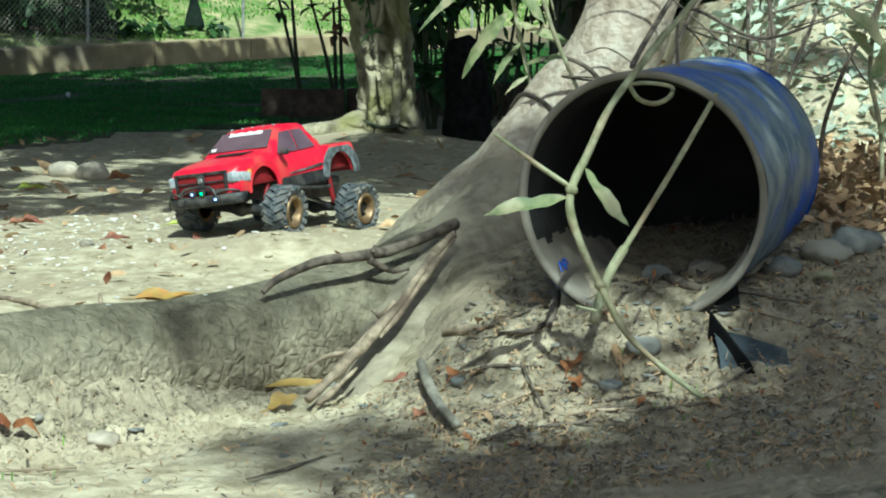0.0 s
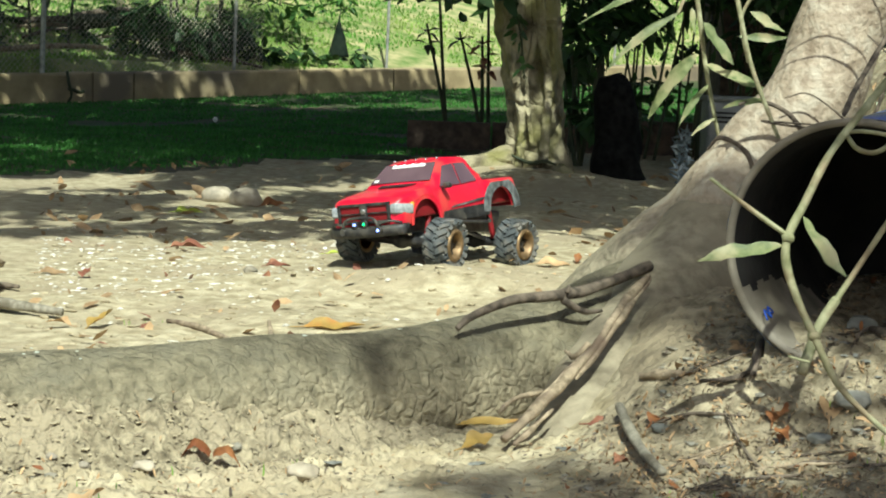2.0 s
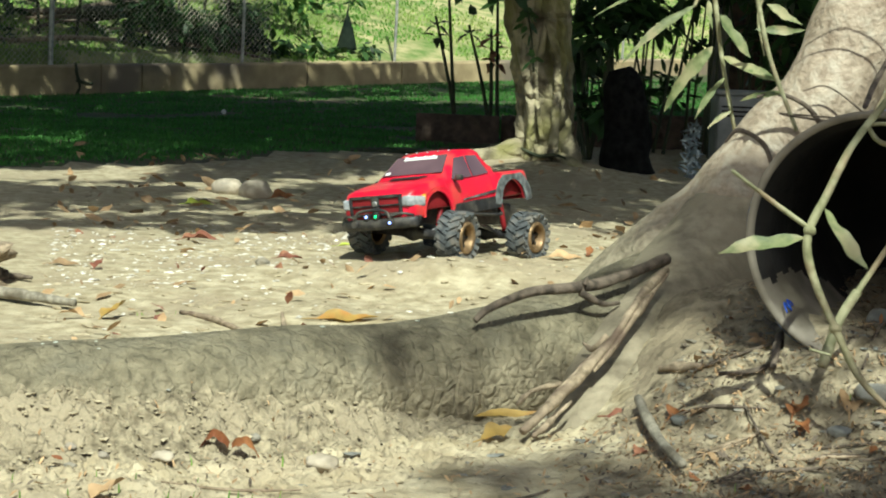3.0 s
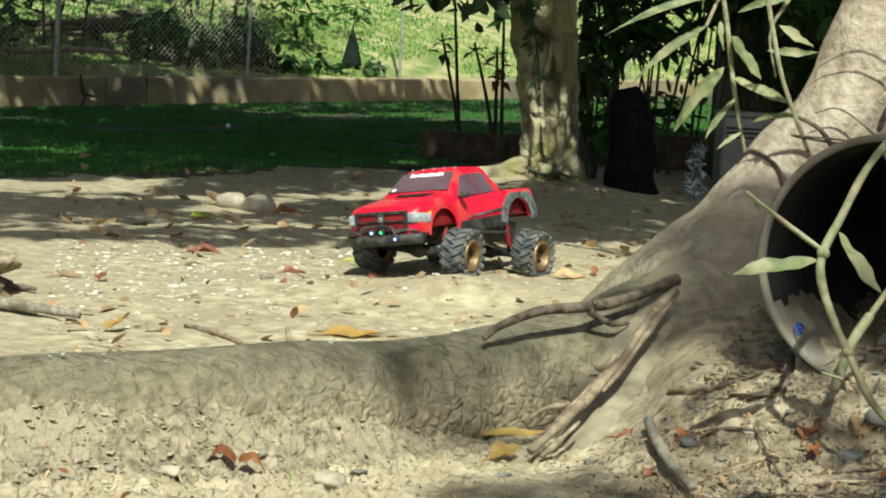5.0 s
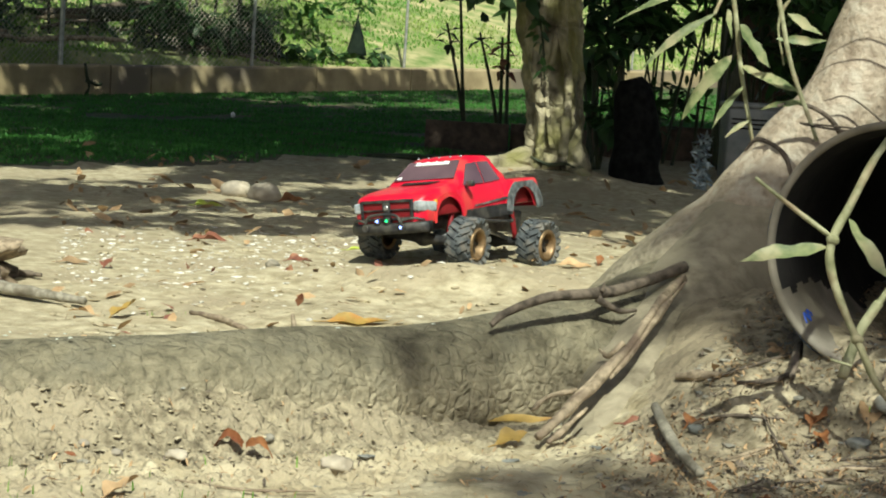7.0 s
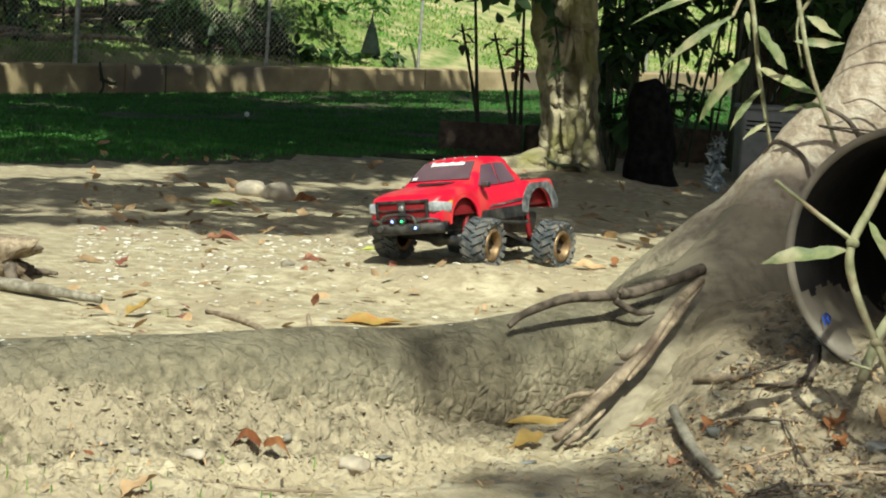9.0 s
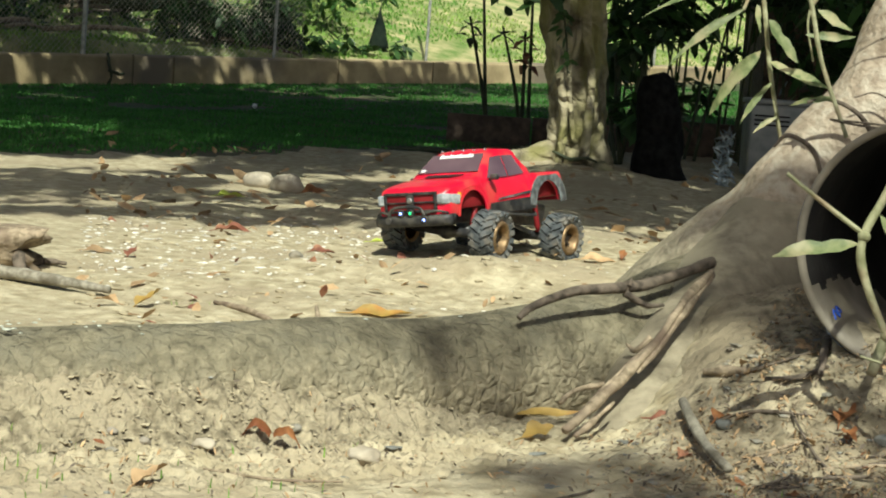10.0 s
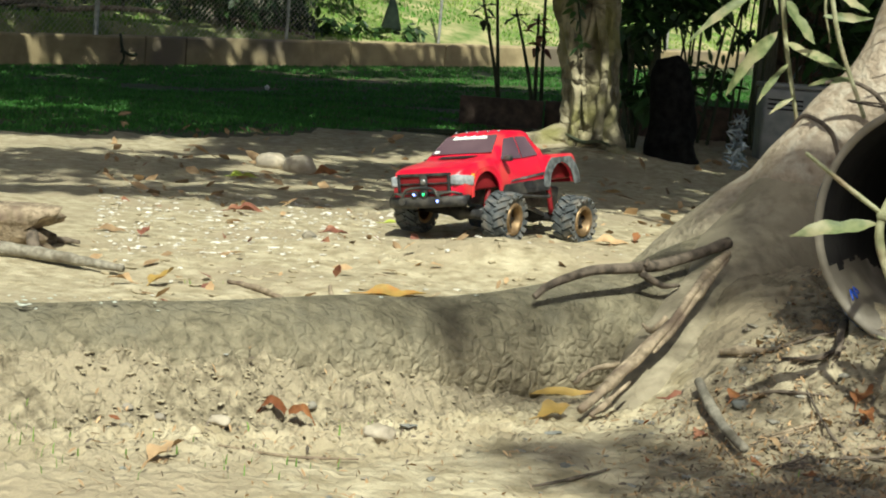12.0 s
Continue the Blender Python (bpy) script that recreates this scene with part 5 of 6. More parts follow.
def ground_stick(name, label, pts, r, material, lift=0.6):
    q = [(x, y, land(x, y) + r * lift + 0.002, r * (0.6 if i in (0, len(pts) - 1) else 1)) for i, (x, y) in enumerate(pts)]
    return stick(name, label, q, material, "twig", 7, 0.3, 90)


ground_stick("cut_twig", "stubby cut twig with a pale end", [(0.15, 1.603), (0.167, 1.585), (0.186, 1.56)], 0.0055, M_STICKPALE)
ground_stick("thin_twig", "thin dark twig lying flat on dirt", [(0.148, 1.487), (0.19, 1.48), (0.239, 1.456)], 0.0018, M_STICK)
ground_stick("thin_twig", "thin dark forked twig on dirt", [(0.22, 1.47), (0.235, 1.38), (0.248, 1.3)], 0.0016, M_STICK)
ground_stick("thin_twig", "thin brown twig among dry litter", [(0.19, 1.56), (0.25, 1.565), (0.32, 1.55)], 0.002, M_STICK)
ground_stick("thin_twig", "thin brown twig among dry litter", [(0.20, 1.53), (0.23, 1.515), (0.26, 1.52)], 0.003, M_STICK)
ground_stick("crooked_twig", "crooked dark twig beside the pipe", [(0.25, 1.50), (0.262, 1.56), (0.27, 1.6), (0.26, 1.66)], 0.0045, M_STICK, 1.5)
ground_stick("crooked_twig", "crooked dark twig beside the pipe", [(0.265, 1.59), (0.29, 1.56), (0.31, 1.56)], 0.004, M_STICK, 1.5)
ground_stick("thin_twig", "thin pale twig lying near the pipe", [(0.33, 1.47), (0.36, 1.55), (0.40, 1.64)], 0.002, M_STICK)
ground_stick("curved_twig", "thick curved piece of dead wood", [(0.375, 1.57), (0.383, 1.53), (0.40, 1.51)], 0.006, M_STICK)
ground_stick("small_twig", "small dark twig on bare dirt", [(-0.03, 1.24), (0.0, 1.28), (0.035, 1.31)], 0.0017, M_STICK)
ground_stick("small_twig", "small pale twig on bare dirt", [(-0.30, 1.27), (-0.24, 1.275), (-0.18, 1.28)], 0.0015, M_STICKPALE)
ground_stick("dry_twig", "dry grey twig lying on the sunlit yard", [(-0.586, 3.0), (-0.52, 2.92), (-0.44, 2.80)], 0.006, M_STICKPALE)
ground_stick("dry_twig", "dry grey twig standing from the sand", [(-0.40, 2.95), (-0.385, 2.86), (-0.37, 2.78)], 0.005, M_STICKPALE)
ground_stick("fallen_log", "thin grey fallen log on the sunlit dirt", [(-1.35, 3.15), (-1.0, 3.08), (-0.775, 3.0)], 0.0125, M_STICKGREY, 0.9)
ground_stick("dry_twig", "bent dark twig lying near the stump", [(-1.12, 3.3), (-1.0, 3.36), (-0.94, 3.34)], 0.007, M_STICK, 1.0)

# chunk of split log at the edge of the yard
stump = thing("split_log", "short thick chunk of pale split log on dirt", "log")
bm = bmesh.new()
lathe(bm, [(0.01, 0.0), (0.047, 0.0), (0.052, 0.006), (0.054, 0.05), (0.053, 0.12), (0.055, 0.2), (0.05, 0.24), (0.01, 0.242)], 28, Matrix.Translation((-0.99, 3.30, 0.034)) @ Matrix.Rotation(radians(-90), 4, "Y") @ Matrix.Rotation(radians(8), 4, "X"))
for v in bm.verts:
    v.co += Vector((0.35, v.co.y - 3.3, v.co.z - 0.034)) * 0.3 * noise.noise(v.co * 26)
    v.co.z = min(v.co.z, 0.082 + 0.004 * noise.noise(v.co * 40))
part("log", bm, M_STICKPALE, stump, "pale weathered wood")
bm = bmesh.new()
tube(bm, [(-1.01, 3.25, 0.03, 0.012), (-1.0, 3.225, 0.01, 0.013), (-0.985, 3.215, -0.01, 0.008)], 8, 4, 0.4, 40)
part("bark_flap", bm, M_STICK, stump, "dark loose bark flap")


# leaves with a look of their own
def dead_leaf(label, x, y, ang, length, width, material, lift=0.004, bend=-0.25, tilt=0.2, curl=0.2, fold=0.5):
    t = thing("fallen_leaf", label, "leaf")
    bm = bmesh.new()
    z = land(x, y) + lift
    d = Vector((math.cos(radians(ang)), math.sin(radians(ang)), tilt))
    leaf(bm, (x, y, z), d, (-d.x * 0.3, -0.35, 1), length, width, bend, fold, 10, curl)
    part("blade", bm, material, t)
    bm = bmesh.new()
    e = Vector((x, y, z))
    tube(bm, [(*(e - d * length * 0.22), 0.0006), (*(e - d * length * 0.05), 0.001), (*(e + d * length * 0.1), 0.001)], 5, 3)
    part("stalk", bm, material, t)
    return t


curled = thing("fallen_leaf", "curled rust-brown dead leaf arched on the dirt", "leaf")
for s in (1, -1):
    bm = bmesh.new()
    rows = []
    for i in range(15):
        u = i / 14
        h = 0.013 + 0.009 * math.sin(math.pi * u ** 0.9) - 0.012 * u ** 3
        w = 0.012 * (0.55 + 0.45 * math.sin(math.pi * u ** 0.8)) * (1 - 0.55 * u ** 4)
        x, y = -0.262 + s * 0.027 * u, 1.418 - 0.004 * u
        z = land(x, y)
        rows.append([bm.verts.new((x, y + w * 0.6, z + h - 0.001)), bm.verts.new((x + s * 0.001, y, z + h + 0.0015 + 0.001 * math.sin(13 * u))), bm.verts.new((x + s * 0.002, y - w * 0.6, z + h - w * 0.45 + 0.001 * math.sin(17 * u)))])
    for p, r in zip(rows, rows[1:]):
        for k in range(2):
            bm.faces.new((p[k], p[k + 1], r[k + 1], r[k]))
    part("blade", bm, M_LEAFRUST, curled)
dead_leaf("yellowed curled leaf at the end of the bark strip", -0.03, 1.535, 25, 0.036, 0.02, M_LEAFYEL, 0.003, -0.1, 0.25, 0.1)
dead_leaf("long ochre leaf lying below the root", -0.055, 1.665, 5, 0.085, 0.013, M_LEAFYEL, 0.004, -0.05, 0.05, 0.3)
dead_leaf("small rust-brown leaf against the root", -0.075, 1.70, 10, 0.03, 0.018, M_LEAFRUST, 0.01, 0.4, 0.5)
dead_leaf("small brown leaf propped below the root", -0.06, 1.685, 150, 0.024, 0.015, M_LEAFRUST, 0.008, 0.3, 0.5)
dead_leaf("pinkish brown leaf beside the short stick", 0.094, 1.565, -20, 0.036, 0.014, M_LEAFRED, 0.004, 0.1, 0.1)
dead_leaf("curled rust leaf beside the short stick", 0.152, 1.485, 60, 0.03, 0.018, M_LEAFRUST, 0.004, 0.5, 0.5, 0.4)
dead_leaf("small red-brown leaf lying flat", 0.116, 1.42, 60, 0.022, 0.013, M_LEAFRED, 0.003, 0.1, 0.15)
dead_leaf("torn orange-brown leaf in the litter", 0.262, 1.44, 75, 0.034, 0.022, M_LEAFRUST, 0.004, 0.3, 0.7, 0.5)
dead_leaf("orange-brown leaf fragment in the litter", 0.268, 1.42, -80, 0.026, 0.014, M_LEAFRUST, 0.01, 0.3, 0.1, 0.5)
dead_leaf("pale holed leaf leaning in the litter", 0.312, 1.425, 80, 0.05, 0.024, M_LEAFTAN, 0.004, 0.2, 0.5)
dead_leaf("upright dark brown leaf in the dirt", -0.345, 1.20, 40, 0.034, 0.022, M_LEAFTAN, 0.0, 0.1, 0.6)
dead_leaf("yellow leaf half buried close to the root", -0.34, 2.93, 5, 0.11, 0.03, M_LEAFYEL, 0.004, -0.05, 0.03)
dead_leaf("brown red leaf lying on the sunlit dirt", -0.81, 4.28, 8, 0.085, 0.05, M_LEAFRED, 0.006, 0.2, 0.2)
dead_leaf("bright lime leaf lying on the sunlit dirt", -0.43, 4.32, 8, 0.09, 0.026, M_LEAFLIME, 0.006, -0.1, 0.1)
dead_leaf("tan leaf lying on the sunlit dirt", 0.08, 4.22, 5, 0.085, 0.028, M_LEAFTAN, 0.006, 0.1, 0.1)
dead_leaf("curled golden leaf standing on the dirt", -0.70, 2.87, 50, 0.055, 0.03, M_LEAFYEL, 0.004, 0.1, 0.7, 0.6)
dead_leaf("curled tan leaf on the sunlit dirt", -0.73, 2.88, 175, 0.05, 0.026, M_LEAFTAN, 0.004, 0.2, 0.2, 0.5)
dead_leaf("red brown leaf lying on the sunlit dirt", -0.545, 4.03, 0, 0.06, 0.028, M_LEAFRED, 0.004, 0.2, 0.2)
dead_leaf("brown leaf lying near the fallen log", -0.97, 3.6, 5, 0.065, 0.02, M_LEAFTAN, 0.004, 0.1, 0.1)
dead_leaf("dark brown curled leaf near the log", -0.87, 3.58, 70, 0.035, 0.03, M_LEAFRED, 0.004, 0.1, 0.7)
dead_leaf("rust leaf upright in the sunlit dirt", 0.18, 4.25, 80, 0.035, 0.02, M_LEAFRUST, 0.004, 0.1, 0.9)
dead_leaf("orange leaf lying beside the pale stones", -0.85, 6.25, 20, 0.09, 0.045, M_LEAFRUST, 0.006, 0.1, 0.2)
dead_leaf("lime leaf lying before the stones", -1.03, 5.6, 0, 0.09, 0.05, M_LEAFLIME, 0.006, 0.1, 0.1)

peel = thing("curled_peel", "pale curled strip of dry bark beside the pipe", "bark")
bm = bmesh.new()
tube(bm, [(0.526, 1.600, 0.216, 0.0015), (0.534, 1.600, 0.224, 0.0038), (0.549, 1.600, 0.225, 0.004), (0.561, 1.600, 0.217, 0.0035), (0.567, 1.600, 0.207, 0.0015)], 9, 6, 0.3, 60)
part("strip", bm, M_STEMPALE, peel)
# twigs and leaves strewn in the litter by the pipe
q = random.Random(91)
for k in range(22):
    x, y, a, n = q.uniform(0.14, 0.5), q.uniform(1.24, 1.58), q.uniform(-0.5, 0.9), q.uniform(0.03, 0.09)
    ground_stick("dry_twig", "thin dry twig lying in the litter", [(x, y), (x + 0.5 * n * math.cos(a) + q.gauss(0, 0.004), y + 0.5 * n * math.sin(a)), (x + n * math.cos(a), y + n * math.sin(a) + q.gauss(0, 0.008))], q.uniform(0.0009, 0.0022), q.choice((M_STICK, M_STICK, M_STICKPALE)))
for k in range(26):
    x, y = q.uniform(0.16, 0.52), q.uniform(1.22, 1.6)
    dead_leaf("small dry brown leaf lying in the litter", x, y, q.uniform(0, 360), q.uniform(0.012, 0.028), q.uniform(0.006, 0.013), q.choice((M_LEAFTAN, M_LEAFTAN, M_LEAFRUST, M_STICK)), 0.003, q.uniform(-0.2, 0.4), q.uniform(0, 0.5), 0.3)
# stones
for x, y, r, m, lab in ((-0.172, 1.385, 0.0155, M_STONE, "pale rounded pebble lying in the dirt"), (-0.318, 1.375, 0.0085, M_STONE, "flat grey pebble lying in the dirt"), (-0.40, 1.36, 0.005, M_STONE, "small grey pebble lying in the dirt"), (-0.37, 1.36, 0.006, M_STONE, "small grey pebble lying in the dirt"), (-0.245, 1.46, 0.006, M_STONEGREY, "small blue grey pebble by the curled leaf"), (-0.09, 1.66, 0.011, M_STONEGREY, "dark grey pebble below the root"), (0.03, 1.645, 0.008, M_STONEGREY, "small grey stone by the bark strip"), (-0.534, 3.69, 0.016, M_STONEGREY, "dark little stone on the sunlit dirt"), (0.16, 1.472, 0.008, M_STONEGREY, "blue grey pebble by the leaf"), (0.335, 1.44, 0.016, M_STONEGREY, "grey stone in the litter"), (0.30, 1.40, 0.010, M_STONEGREY, "grey stone in the litter"), (0.37, 1.60, 0.018, M_STONEGREY, "grey stone before the pipe"), (0.315, 1.62, 0.022, M_STONE, "flat stone inside the pipe mouth"), (0.425, 1.62, 0.02, M_STONE, "dusty stone by the pipe rim"), (0.56, 1.66, 0.024, M_STONEGREY, "grey stone beside the pipe"), (0.505, 1.62, 0.02, M_STONEGREY, "grey stone beside the pipe"), (0.60, 1.69, 0.026, M_STONEGREY, "large grey stone beside the pipe")):
    bm = bmesh.new()
    rock(bm, (x, y, land(x, y) + r * 0.3), r, 0.62, x * 40, 0.3, 3)
    solid("pebble", bm, m, lab, "stone", "pebbles in the dirt")
for x, y, r in ((-1.025, 6.42, 0.053), (-0.915, 6.36, 0.058)):
    bm = bmesh.new()
    rock(bm, (x, y, land(x, y) + 0.022), r, 0.72, x * 9, 0.16, 3)
    solid("round_stone", bm, M_STONE, "pale rounded stone resting on the yard", "stone", "pair of pale stones")

# black plastic fragment
shard = thing("plastic_fragment", "broken dusty black plastic fragment stuck in dirt", "plastic piece")
bm = bmesh.new()
rows = []
for i in range(9):
    u = i / 8
    row = []
    for k in range(9):
        v = k / 8
        p = Vector((0.403 + 0.062 * u, 1.455 - 0.05 * u * u - 0.055 * v, 0.192 - 0.035 * v - 0.012 * u + 0.01 * math.sin(2.6 * v) - 0.035 * u * v))
        row.append(p)
    rows.append(row)
for off in (0.0, -0.003):
    g = [[bm.verts.new(p + Vector((0, 0, off))) for p in r] for r in rows]
    for p, q in zip(g, g[1:]):
        for k in range(8):
            bm.faces.new((p[k], p[k + 1], q[k + 1], q[k]))
part("panel", bm, M_SHARD, shard)
# black plate painting the shade of the triangular hole left of the panel
bm = bmesh.new()
plate(bm, [(0.400, 1.452, 0.207), (0.395, 1.44, 0.14), (0.44, 1.362, 0.135), (0.428, 1.398, 0.168)], (1, 0.4, 0.1), 0.003)
part("hole_shade", bm, M_SHADE, shard, "black sheet drawn as the dark hole beside the panel", False)

# stuff: clods, chips, litter
rng = random.Random(77)


def in_view(y):
    return -0.235 * (y + 0.35) - 0.05, 0.31 * (y + 0.35) + 0.02


base = bmesh.new()
bmesh.ops.create_icosphere(base, subdivisions=1, radius=1)
ico_v = [v.co.copy() for v in base.verts]
ico_f = [[v.index for v in f.verts] for f in base.faces]
base.free()


def chips(name, count, y0, y1, r0, r1, material, label, seed, where=None):
    q = random.Random(seed)
    vs, fs = [], []
    while count:
        y = q.uniform(y0, y1)
        a, b = in_view(y)
        x = q.uniform(a, b)
        if where and q.random() > where(x, y):
            continue
        count -= 1
        r = r0 + (r1 - r0) * q.random() ** 3
        n, z = len(vs), land(x, y) + r * 0.15
        an = q.uniform(0, 6.28)
        c, s, fx, fz = math.cos(an), math.sin(an), q.uniform(0.8, 2.0), q.uniform(0.22, 0.5)
        for v in ico_v:
            k = r * q.uniform(0.75, 1.25)
            px, py = v.x * k * fx, v.y * k
            vs.append((x + c * px - s * py, y + s * px + c * py, z + v.z * k * fz))
        fs += [[n + i for i in f] for f in ico_f]
    me = bpy.data.meshes.new(name)
    me.from_pydata(vs, [], fs)
    me.materials.append(material)
    return tagged(new(name, me), label, "debris", kind="stuff")


def shady_side(x, y):
    return (0.1 + 0.9 * sstep(0.0, 0.15, x)) * (1 - sstep(1.5, 1.6, y + max(0.0, x - 0.15) * -2.2))


def below_root(x, y):
    c = root_line(x)
    return sstep(c - 0.45, c - 0.2, y) * sstep(c + 0.02, c - 0.06, y) * sstep(0.06, -0.02, x) + 0.06 + 0.6 * sstep(0.16, 0.26, x)


chips("dirt_clods", 900, 1.05, 1.9, 0.0008, 0.0032, M_CLOD, "small crumbly dirt clods below the root", 1, below_root)
def on_crust(x, y):
    c = root_line(x)
    return sstep(c - 0.20, c - 0.14, y) * sstep(c - 0.01, c - 0.05, y) * sstep(0.05, -0.03, x)


chips("dirt_flakes", 500, 1.1, 1.8, 0.0010, 0.0036, M_CLOD, "flaky crumbs of dry dirt along the root", 11, on_crust)
chips("gravel", 900, 1.1, 1.9, 0.001, 0.006, M_STONEGREY, "grey gravel and grit in the dirt", 2, shady_side)
chips("dirt_clods", 4500, 2.2, 6.5, 0.0015, 0.011, M_CLOD, "small dirt clods scattered over the sunlit yard", 3)
chips("pale_chips", 2000, 2.6, 5.0, 0.001, 0.0075, M_CHIP, "pale stone chips scattered over the sunlit yard", 4, lambda x, y: 0.1 + 0.3 * sstep(0.0, 0.4, nz(x, y, 1.6, 8)) + sstep(-0.35, -0.55, x) * sstep(3.2, 3.5, y) * sstep(4.6, 4.2, y))


def litter(name, count, y0, y1, size, material, label, seed, where=None, slim=0.45):
    q = random.Random(seed)
    spots = []
    while len(spots) < count:
        y = q.uniform(y0, y1)
        a, b = in_view(y)
        x = q.uniform(a, b)
        if where and q.random() > where(x, y):
            continue
        spots.append((x, y, land(x, y) + 0.3 * size * q.random() + 0.004, size * q.uniform(0.5, 1.3)))
    ob = leaves(name, spots, material, None, label, seed, slim, 1.2)
    return tagged(ob, category="litter", kind="stuff")


litter("leaf_litter", 260, 2.3, 5.0, 0.035, M_LEAFTAN, "small dry tan leaves scattered over the yard", 5)
litter("leaf_litter", 420, 4.6, 8.5, 0.07, M_LEAFTAN, "dry brown leaves scattered over the shaded yard", 6)
litter("leaf_litter", 45, 2.4, 6.0, 0.04, M_LEAFRED, "small red brown leaves scattered over the yard", 7)
litter("leaf_litter", 4200, 1.05, 1.8, 0.009, M_LEAFTAN, "fine dry leaf crumbs in the shaded dirt", 8, shady_side, 0.25)
litter("leaf_litter", 60, 1.2, 1.8, 0.012, M_LEAFRUST, "small rust leaf scraps in the shaded dirt", 9, shady_side, 0.4)
litter("dry_straw", 4600, 1.05, 1.8, 0.012, M_STICKPALE, "dry straw bits in the shaded dirt", 10, shady_side, 0.08)

litter("dark_crumbs", 2200, 1.05, 1.8, 0.007, M_STICK, "dark rotted crumbs in the litter by the pipe", 14, shady_side, 0.4)

# heap of dead leaves beside the pipe
q = random.Random(3)
heap = []
for k in range(2000):
    u, v = q.random(), q.random()
    x, y = 0.53 + 0.45 * u, 1.72 + 0.5 * v
    heap.append((x, y, land(x, y) + (0.02 + 0.05 * sstep(0, 0.5, v) * sstep(0.0, 0.25, u)) * q.random() ** 0.5, 0.021 * q.uniform(0.6, 1.4)))
hp = leaves("leaf_heap", heap, M_LEAFTAN, None, "heap of curled dead brown leaves beside the pipe", 5, 0.5, 0.6)
tagged(hp, category="leaf pile", kind="stuff")

q = random.Random(8)
cover = []
for k in range(9000):
    x, y = q.uniform(0.5, 1.5), q.uniform(2.25, 3.6)
    cover.append((x, y, land(x, y) + 0.02 * q.random(), 0.026 * q.uniform(0.5, 1.4)))
gc = leaves("ground_cover", cover, M_LEAFSILVER, None, "pale dusty ground cover leaves on the sunny slope", 15, 0.5, 0.5)
tagged(gc, category="plants", kind="stuff")

# bare twig thicket behind the pipe
q = random.Random(13)
for k in range(9):
    x0, y0 = q.uniform(0.44, 0.86), q.uniform(1.85, 2.1)
    top = q.uniform(0.52, 0.75)
    pts = [(x0, y0, land(x0, y0) - 0.01, 0.0034)]
    for j in range(1, 6):
        pts.append((pts[-1][0] + q.gauss(0.004, 0.022), pts[-1][1] + q.gauss(0, 0.012), land(x0, y0) + (top - 0.2) * j / 5, 0.0034 - 0.00045 * j))
    ex = []
    for j in (2, 3, 4):
        p = pts[j]
        ex.append([(p[0], p[1], p[2], 0.0016), (p[0] + q.gauss(0, 0.06), p[1] + q.gauss(0, 0.03), p[2] + q.uniform(-0.03, 0.05), 0.0013), (p[0] + q.gauss(0, 0.14), p[1] + q.gauss(0, 0.03), p[2] + q.uniform(-0.08, 0.1), 0.001)])
    stick("bare_sapling", "thin crooked bare sapling behind the pipe", pts, M_STICK, "sapling", 7, 0.2, 60, ex, "thicket behind the pipe")
# vine twigs on the trunk
for pts in ([(0.275, 1.95, 0.44, 0.002), (0.30, 1.945, 0.445, 0.0025), (0.335, 1.94, 0.43, 0.003), (0.365, 1.94, 0.39, 0.003)], [(0.24, 1.945, 0.385, 0.0015), (0.255, 1.94, 0.40, 0.0025), (0.285, 1.94, 0.385, 0.003), (0.30, 1.94, 0.35, 0.003)], [(0.33, 1.955, 0.45, 0.001), (0.36, 1.95, 0.455, 0.001), (0.41, 1.955, 0.42, 0.0015), (0.43, 1.96, 0.39, 0.002)], [(0.34, 1.60, 0.44, 0.003), (0.37, 1.7, 0.47, 0.003), (0.42, 1.8, 0.53, 0.003)], [(0.39, 1.62, 0.43, 0.002), (0.41, 1.7, 0.5, 0.002), (0.5, 1.75, 0.47, 0.002), (0.58, 1.78, 0.49, 0.001)]):
    stick("dry_vine", "thin dry vine twig curving over the trunk", pts, M_STICK, "vine", 6, 0.2, 60)

# hanging shoots with long dusty leaves
def shoot(pts, lv):
    s = stick("leafy_shoot", "slender pale shoot with long dusty green leaves", pts, M_STEMPALE, "shoot", 8, 0.1, 40, group="leafy shoots by the trunk")
    for a, b, w in lv:
        bm = bmesh.new()
        d = Vector(b) - Vector(a)
        leaf(bm, a, d, (0.2, -0.8, 0.45), d.length, w, 0.05, 0.35, 14, 0.25)
        part("leaf", bm, M_LEAFPALE, s, "long dusty green leaf")


shoot([(0.245, 2.44, 0.68, 0.0036), (0.260, 2.44, 0.609, 0.0036), (0.270, 2.44, 0.561, 0.0036), (0.285, 2.44, 0.477, 0.0034), (0.312, 2.44, 0.365, 0.0028)],
     [((0.267, 2.42, 0.503), (0.207, 2.42, 0.404), 0.021), ((0.276, 2.43, 0.548), (0.325, 2.42, 0.492), 0.023), ((0.283, 2.43, 0.489), (0.362, 2.36, 0.464), 0.019), ((0.288, 2.43, 0.460), (0.250, 2.42, 0.396), 0.010), ((0.258, 2.43, 0.568), (0.268, 2.42, 0.527), 0.010), ((0.300, 2.43, 0.412), (0.267, 2.42, 0.384), 0.008)])
shoot([(0.245, 1.92, 0.65, 0.0030), (0.259, 1.92, 0.585, 0.0030), (0.268, 1.92, 0.546, 0.0030), (0.285, 1.92, 0.484, 0.0028), (0.320, 1.92, 0.403, 0.0024)],
     [((0.305, 1.92, 0.445), (0.255, 1.97, 0.434), 0.009)])
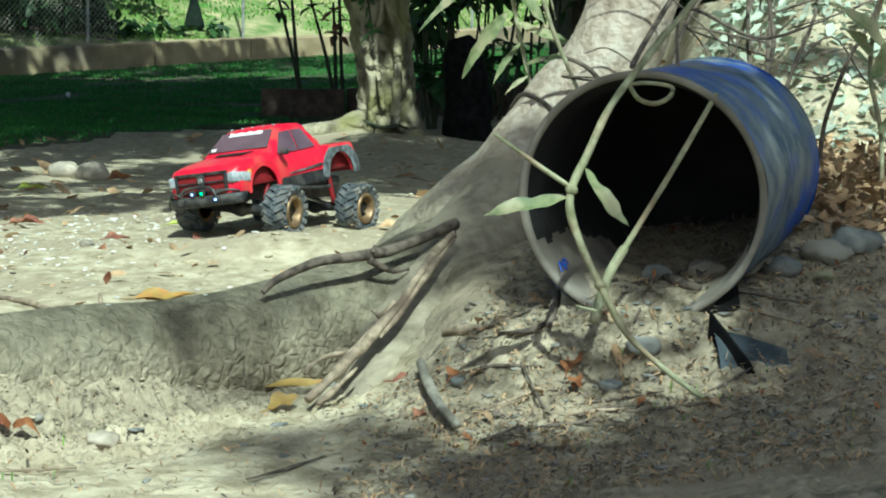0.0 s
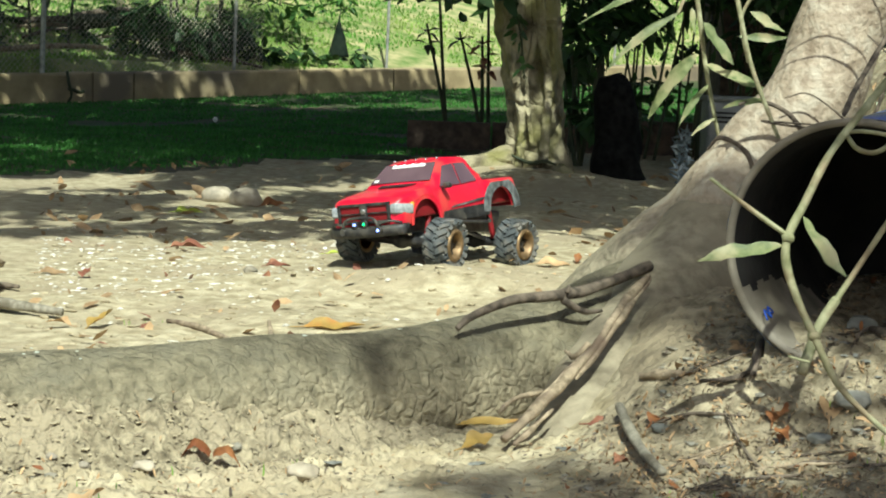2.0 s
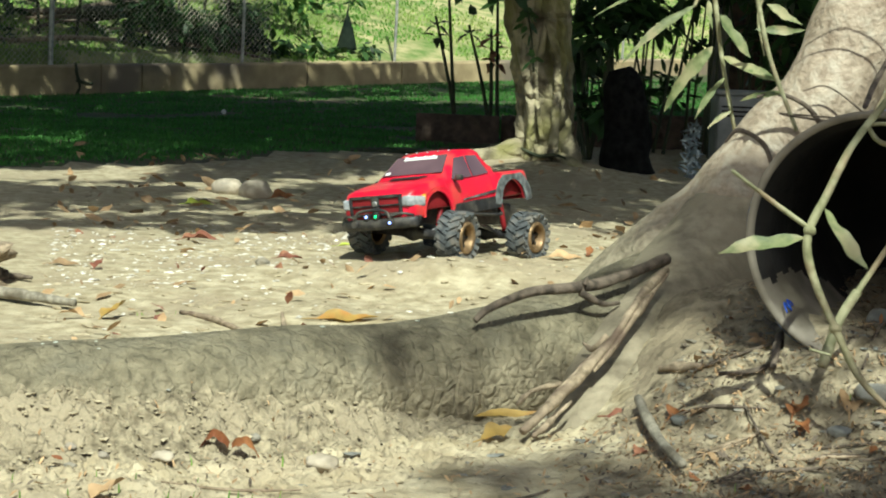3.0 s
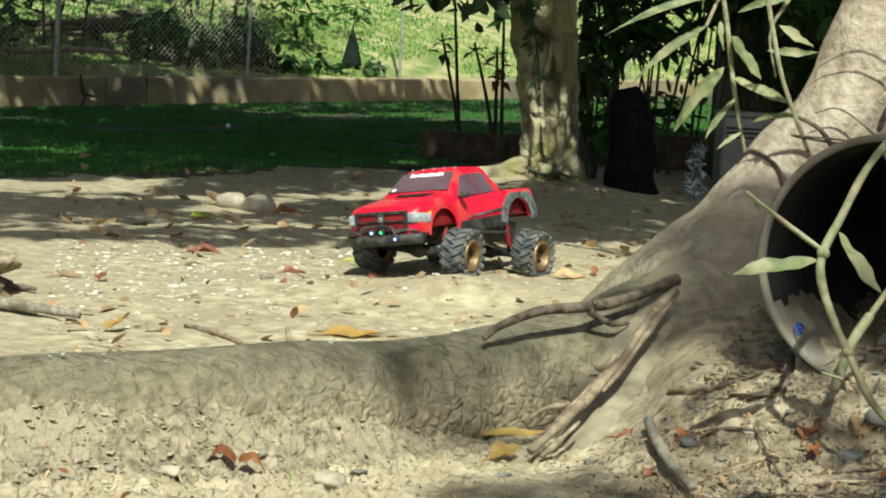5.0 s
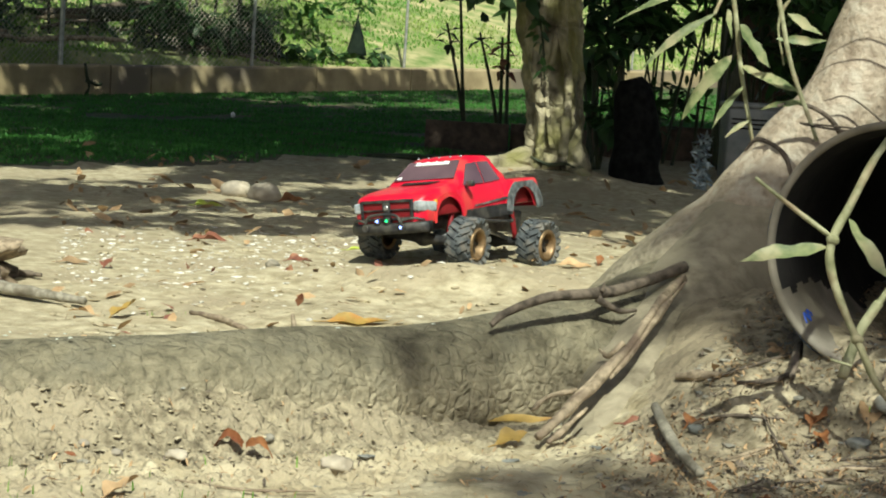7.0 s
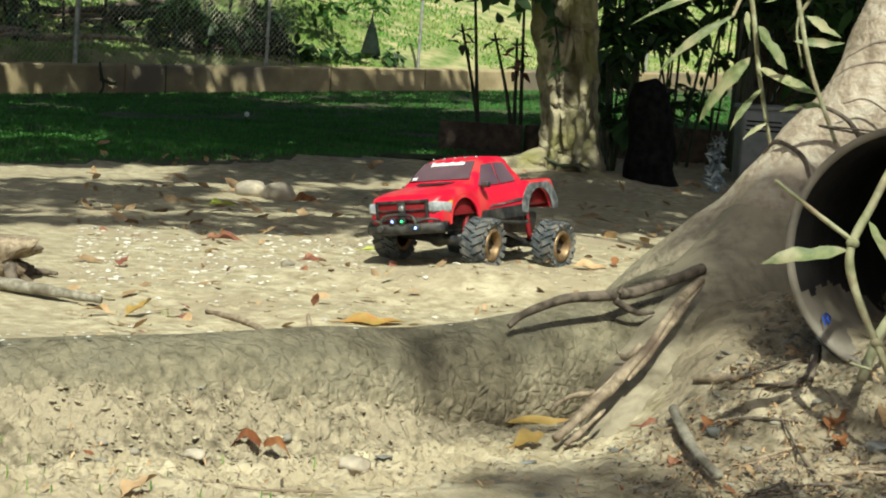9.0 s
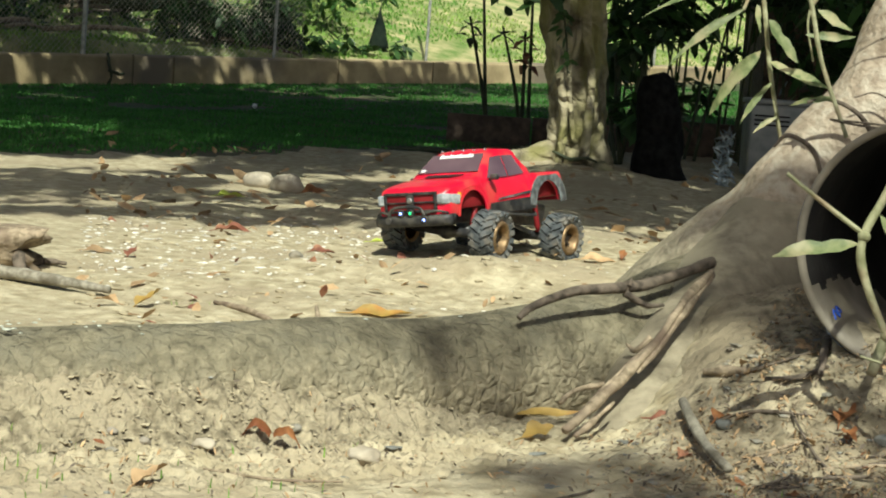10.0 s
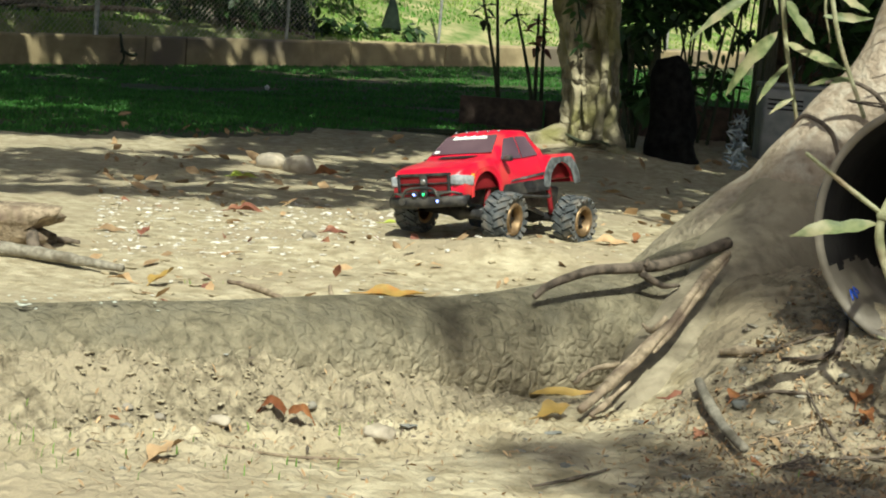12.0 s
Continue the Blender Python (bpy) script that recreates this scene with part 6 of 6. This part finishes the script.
shoot([(0.30, 2.55, 0.72, 0.003), (0.27, 2.5, 0.63, 0.003), (0.238, 2.42, 0.559, 0.0025)],
     [((0.240, 2.42, 0.561), (0.142, 2.40, 0.470), 0.014), ((0.262, 2.48, 0.61), (0.10, 2.46, 0.535), 0.013), ((0.29, 2.53, 0.69), (0.20, 2.5, 0.60), 0.014)])
shoot([(0.40, 2.32, 0.72, 0.003), (0.345, 2.32, 0.61, 0.003), (0.317, 2.32, 0.553, 0.002), (0.328, 2.32, 0.492, 0.0012)],
     [((0.312, 2.3, 0.527), (0.380, 2.3, 0.533), 0.012), ((0.325, 2.3, 0.562), (0.376, 2.3, 0.539), 0.014), ((0.34, 2.31, 0.60), (0.27, 2.3, 0.575), 0.012)])
shoot([(0.72, 1.85, 0.62, 0.0025), (0.666, 1.85, 0.528, 0.0026), (0.651, 1.85, 0.437, 0.0028), (0.667, 1.85, 0.352, 0.0028), (0.67, 1.85, 0.2, 0.003)],
     [((0.669, 1.84, 0.457), (0.595, 1.83, 0.512), 0.026), ((0.652, 1.84, 0.45), (0.615, 1.83, 0.48), 0.018), ((0.652, 1.84, 0.424), (0.668, 1.83, 0.476), 0.022), ((0.66, 1.84, 0.36), (0.70, 1.83, 0.43), 0.02)])

# things in the deep shade beyond the tree
edging = thing("garden_edging", "low dark timber edging around the flower bed", "edging", kind="structure")
for a, b, y, h in ((-0.56, -0.1, 10.25, 0.155), (-0.09, 0.7, 10.35, 0.15), (0.71, 1.5, 10.4, 0.2)):
    bm = bmesh.new()
    z = land(0.5 * (a + b), y)
    box(bm, a, b, y, y + 0.06, z - 0.05, z + h, 0.006)
    part("board", bm, M_TIMBER, edging)
bm = bmesh.new()
tube(bm, [(-0.85, 9.3, land(-0.85, 9.3) + 0.005, 0.012), (-0.6, 9.2, land(-0.6, 9.2) + 0.012, 0.016), (-0.3, 9.15, land(-0.3, 9.15) + 0.012, 0.014)], 8, 5, 0.2)
solid("fallen_branch", bm, M_STEMDARK, "dark fallen branch lying along the lawn edge", "branch")
# stump coloured near-black so that it sinks into the shade
old_stump = thing("dark_stump", "tall weathered tree stump coloured near-black as deep shade", "stump")
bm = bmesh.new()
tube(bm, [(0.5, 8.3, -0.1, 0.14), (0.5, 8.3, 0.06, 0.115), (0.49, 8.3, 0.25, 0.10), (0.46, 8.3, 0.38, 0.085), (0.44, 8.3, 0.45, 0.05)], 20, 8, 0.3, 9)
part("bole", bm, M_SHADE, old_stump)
foil = thing("crumpled_wrap", "crumpled silvery plastic wrap standing in shade", "wrap")
bm = bmesh.new()
q = random.Random(4)
for k in range(60):
    z = 0.24 * k / 60
    for s in (1, -1):
        leaf(bm, (0.79 + 0.02 * math.sin(k), 8.3, land(0.79, 8.3) + z), (s * q.uniform(0.2, 1), q.gauss(-0.3, 0.5), q.uniform(-1.2, 0.9)), (q.gauss(0, 0.6), -1, q.gauss(0.3, 0.6)), q.uniform(0.022, 0.05), q.uniform(0.008, 0.018), 0.6, 0.7, 6)
part("folds", bm, M_FOIL, foil)
cabinet = thing("plastic_box", "upright grey plastic box standing in shade", "box")
bm = bmesh.new()
zb = land(1.15, 9.1)
box(bm, 0.97, 1.4, 9.05, 9.4, zb, zb + 0.36, 0.015)
part("body", bm, M_GREYPL, cabinet)
# raised near-black bars draw the shade inside the vent slots
for k in range(3):
    bm = bmesh.new()
    box(bm, 0.99, 1.16, 9.044, 9.055, zb + 0.30 - 0.022 * k, zb + 0.308 - 0.022 * k, 0.002)
    part("vent_slot", bm, M_SHADE, cabinet, "vent slot drawn as a near-black bar")
bm = bmesh.new()
box(bm, 0.96, 1.41, 9.04, 9.41, zb + 0.36, zb + 0.385, 0.008)
part("lid", bm, M_GREYPL, cabinet)
# shed wall closing the shade behind the bushes
shed = thing("shed", "dark timber shed standing behind the bushes", "shed")
for k in range(12):
    bm = bmesh.new()
    box(bm, 1.22 + 0.16 * k, 1.375 + 0.16 * k, 10.9, 10.94, -0.05, 2.1, 0.004)
    part("board", bm, M_TIMBER, shed)
bm = bmesh.new()
box(bm, 1.1, 3.3, 10.7, 12.6, 2.1, 2.2, 0.01)
part("roof", bm, M_TIMBER, shed)
bm = bmesh.new()
box(bm, 1.24, 3.12, 10.96, 12.4, -0.05, 2.08, 0.01)
part("wall", bm, M_TIMBER, shed)
# small white ball on the lawn and the dark cone on the bank
bm = bmesh.new()
rock(bm, (-1.93, 12.2, land(-1.93, 12.2) + 0.03), 0.018, 0.95, 1, 0.05, 2)
solid("white_ball", bm, M_WHITE, "small white ball lying in the lawn", "ball")
cone = thing("garden_cone", "dark pointed conical cover standing on the bank", "cone")
cz = land(-1.58, 17.6) + 0.05
bm = bmesh.new()
lathe(bm, [(0.10, 0.0), (0.095, 0.03), (0.05, 0.2), (0.012, 0.33), (0.004, 0.38)], 14, Matrix.Translation((-1.62, 17.6, cz - 0.03)))
for v in bm.verts:
    v.co.x += 0.012 * noise.noise(v.co * 9)
part("cover", bm, M_CONE, cone)
bm = bmesh.new()
tube(bm, [(-1.62, 17.6, cz + 0.3, 0.006), (-1.615, 17.6, cz + 0.42, 0.004)], 6, 2)
part("tip", bm, M_STEMDARK, cone)
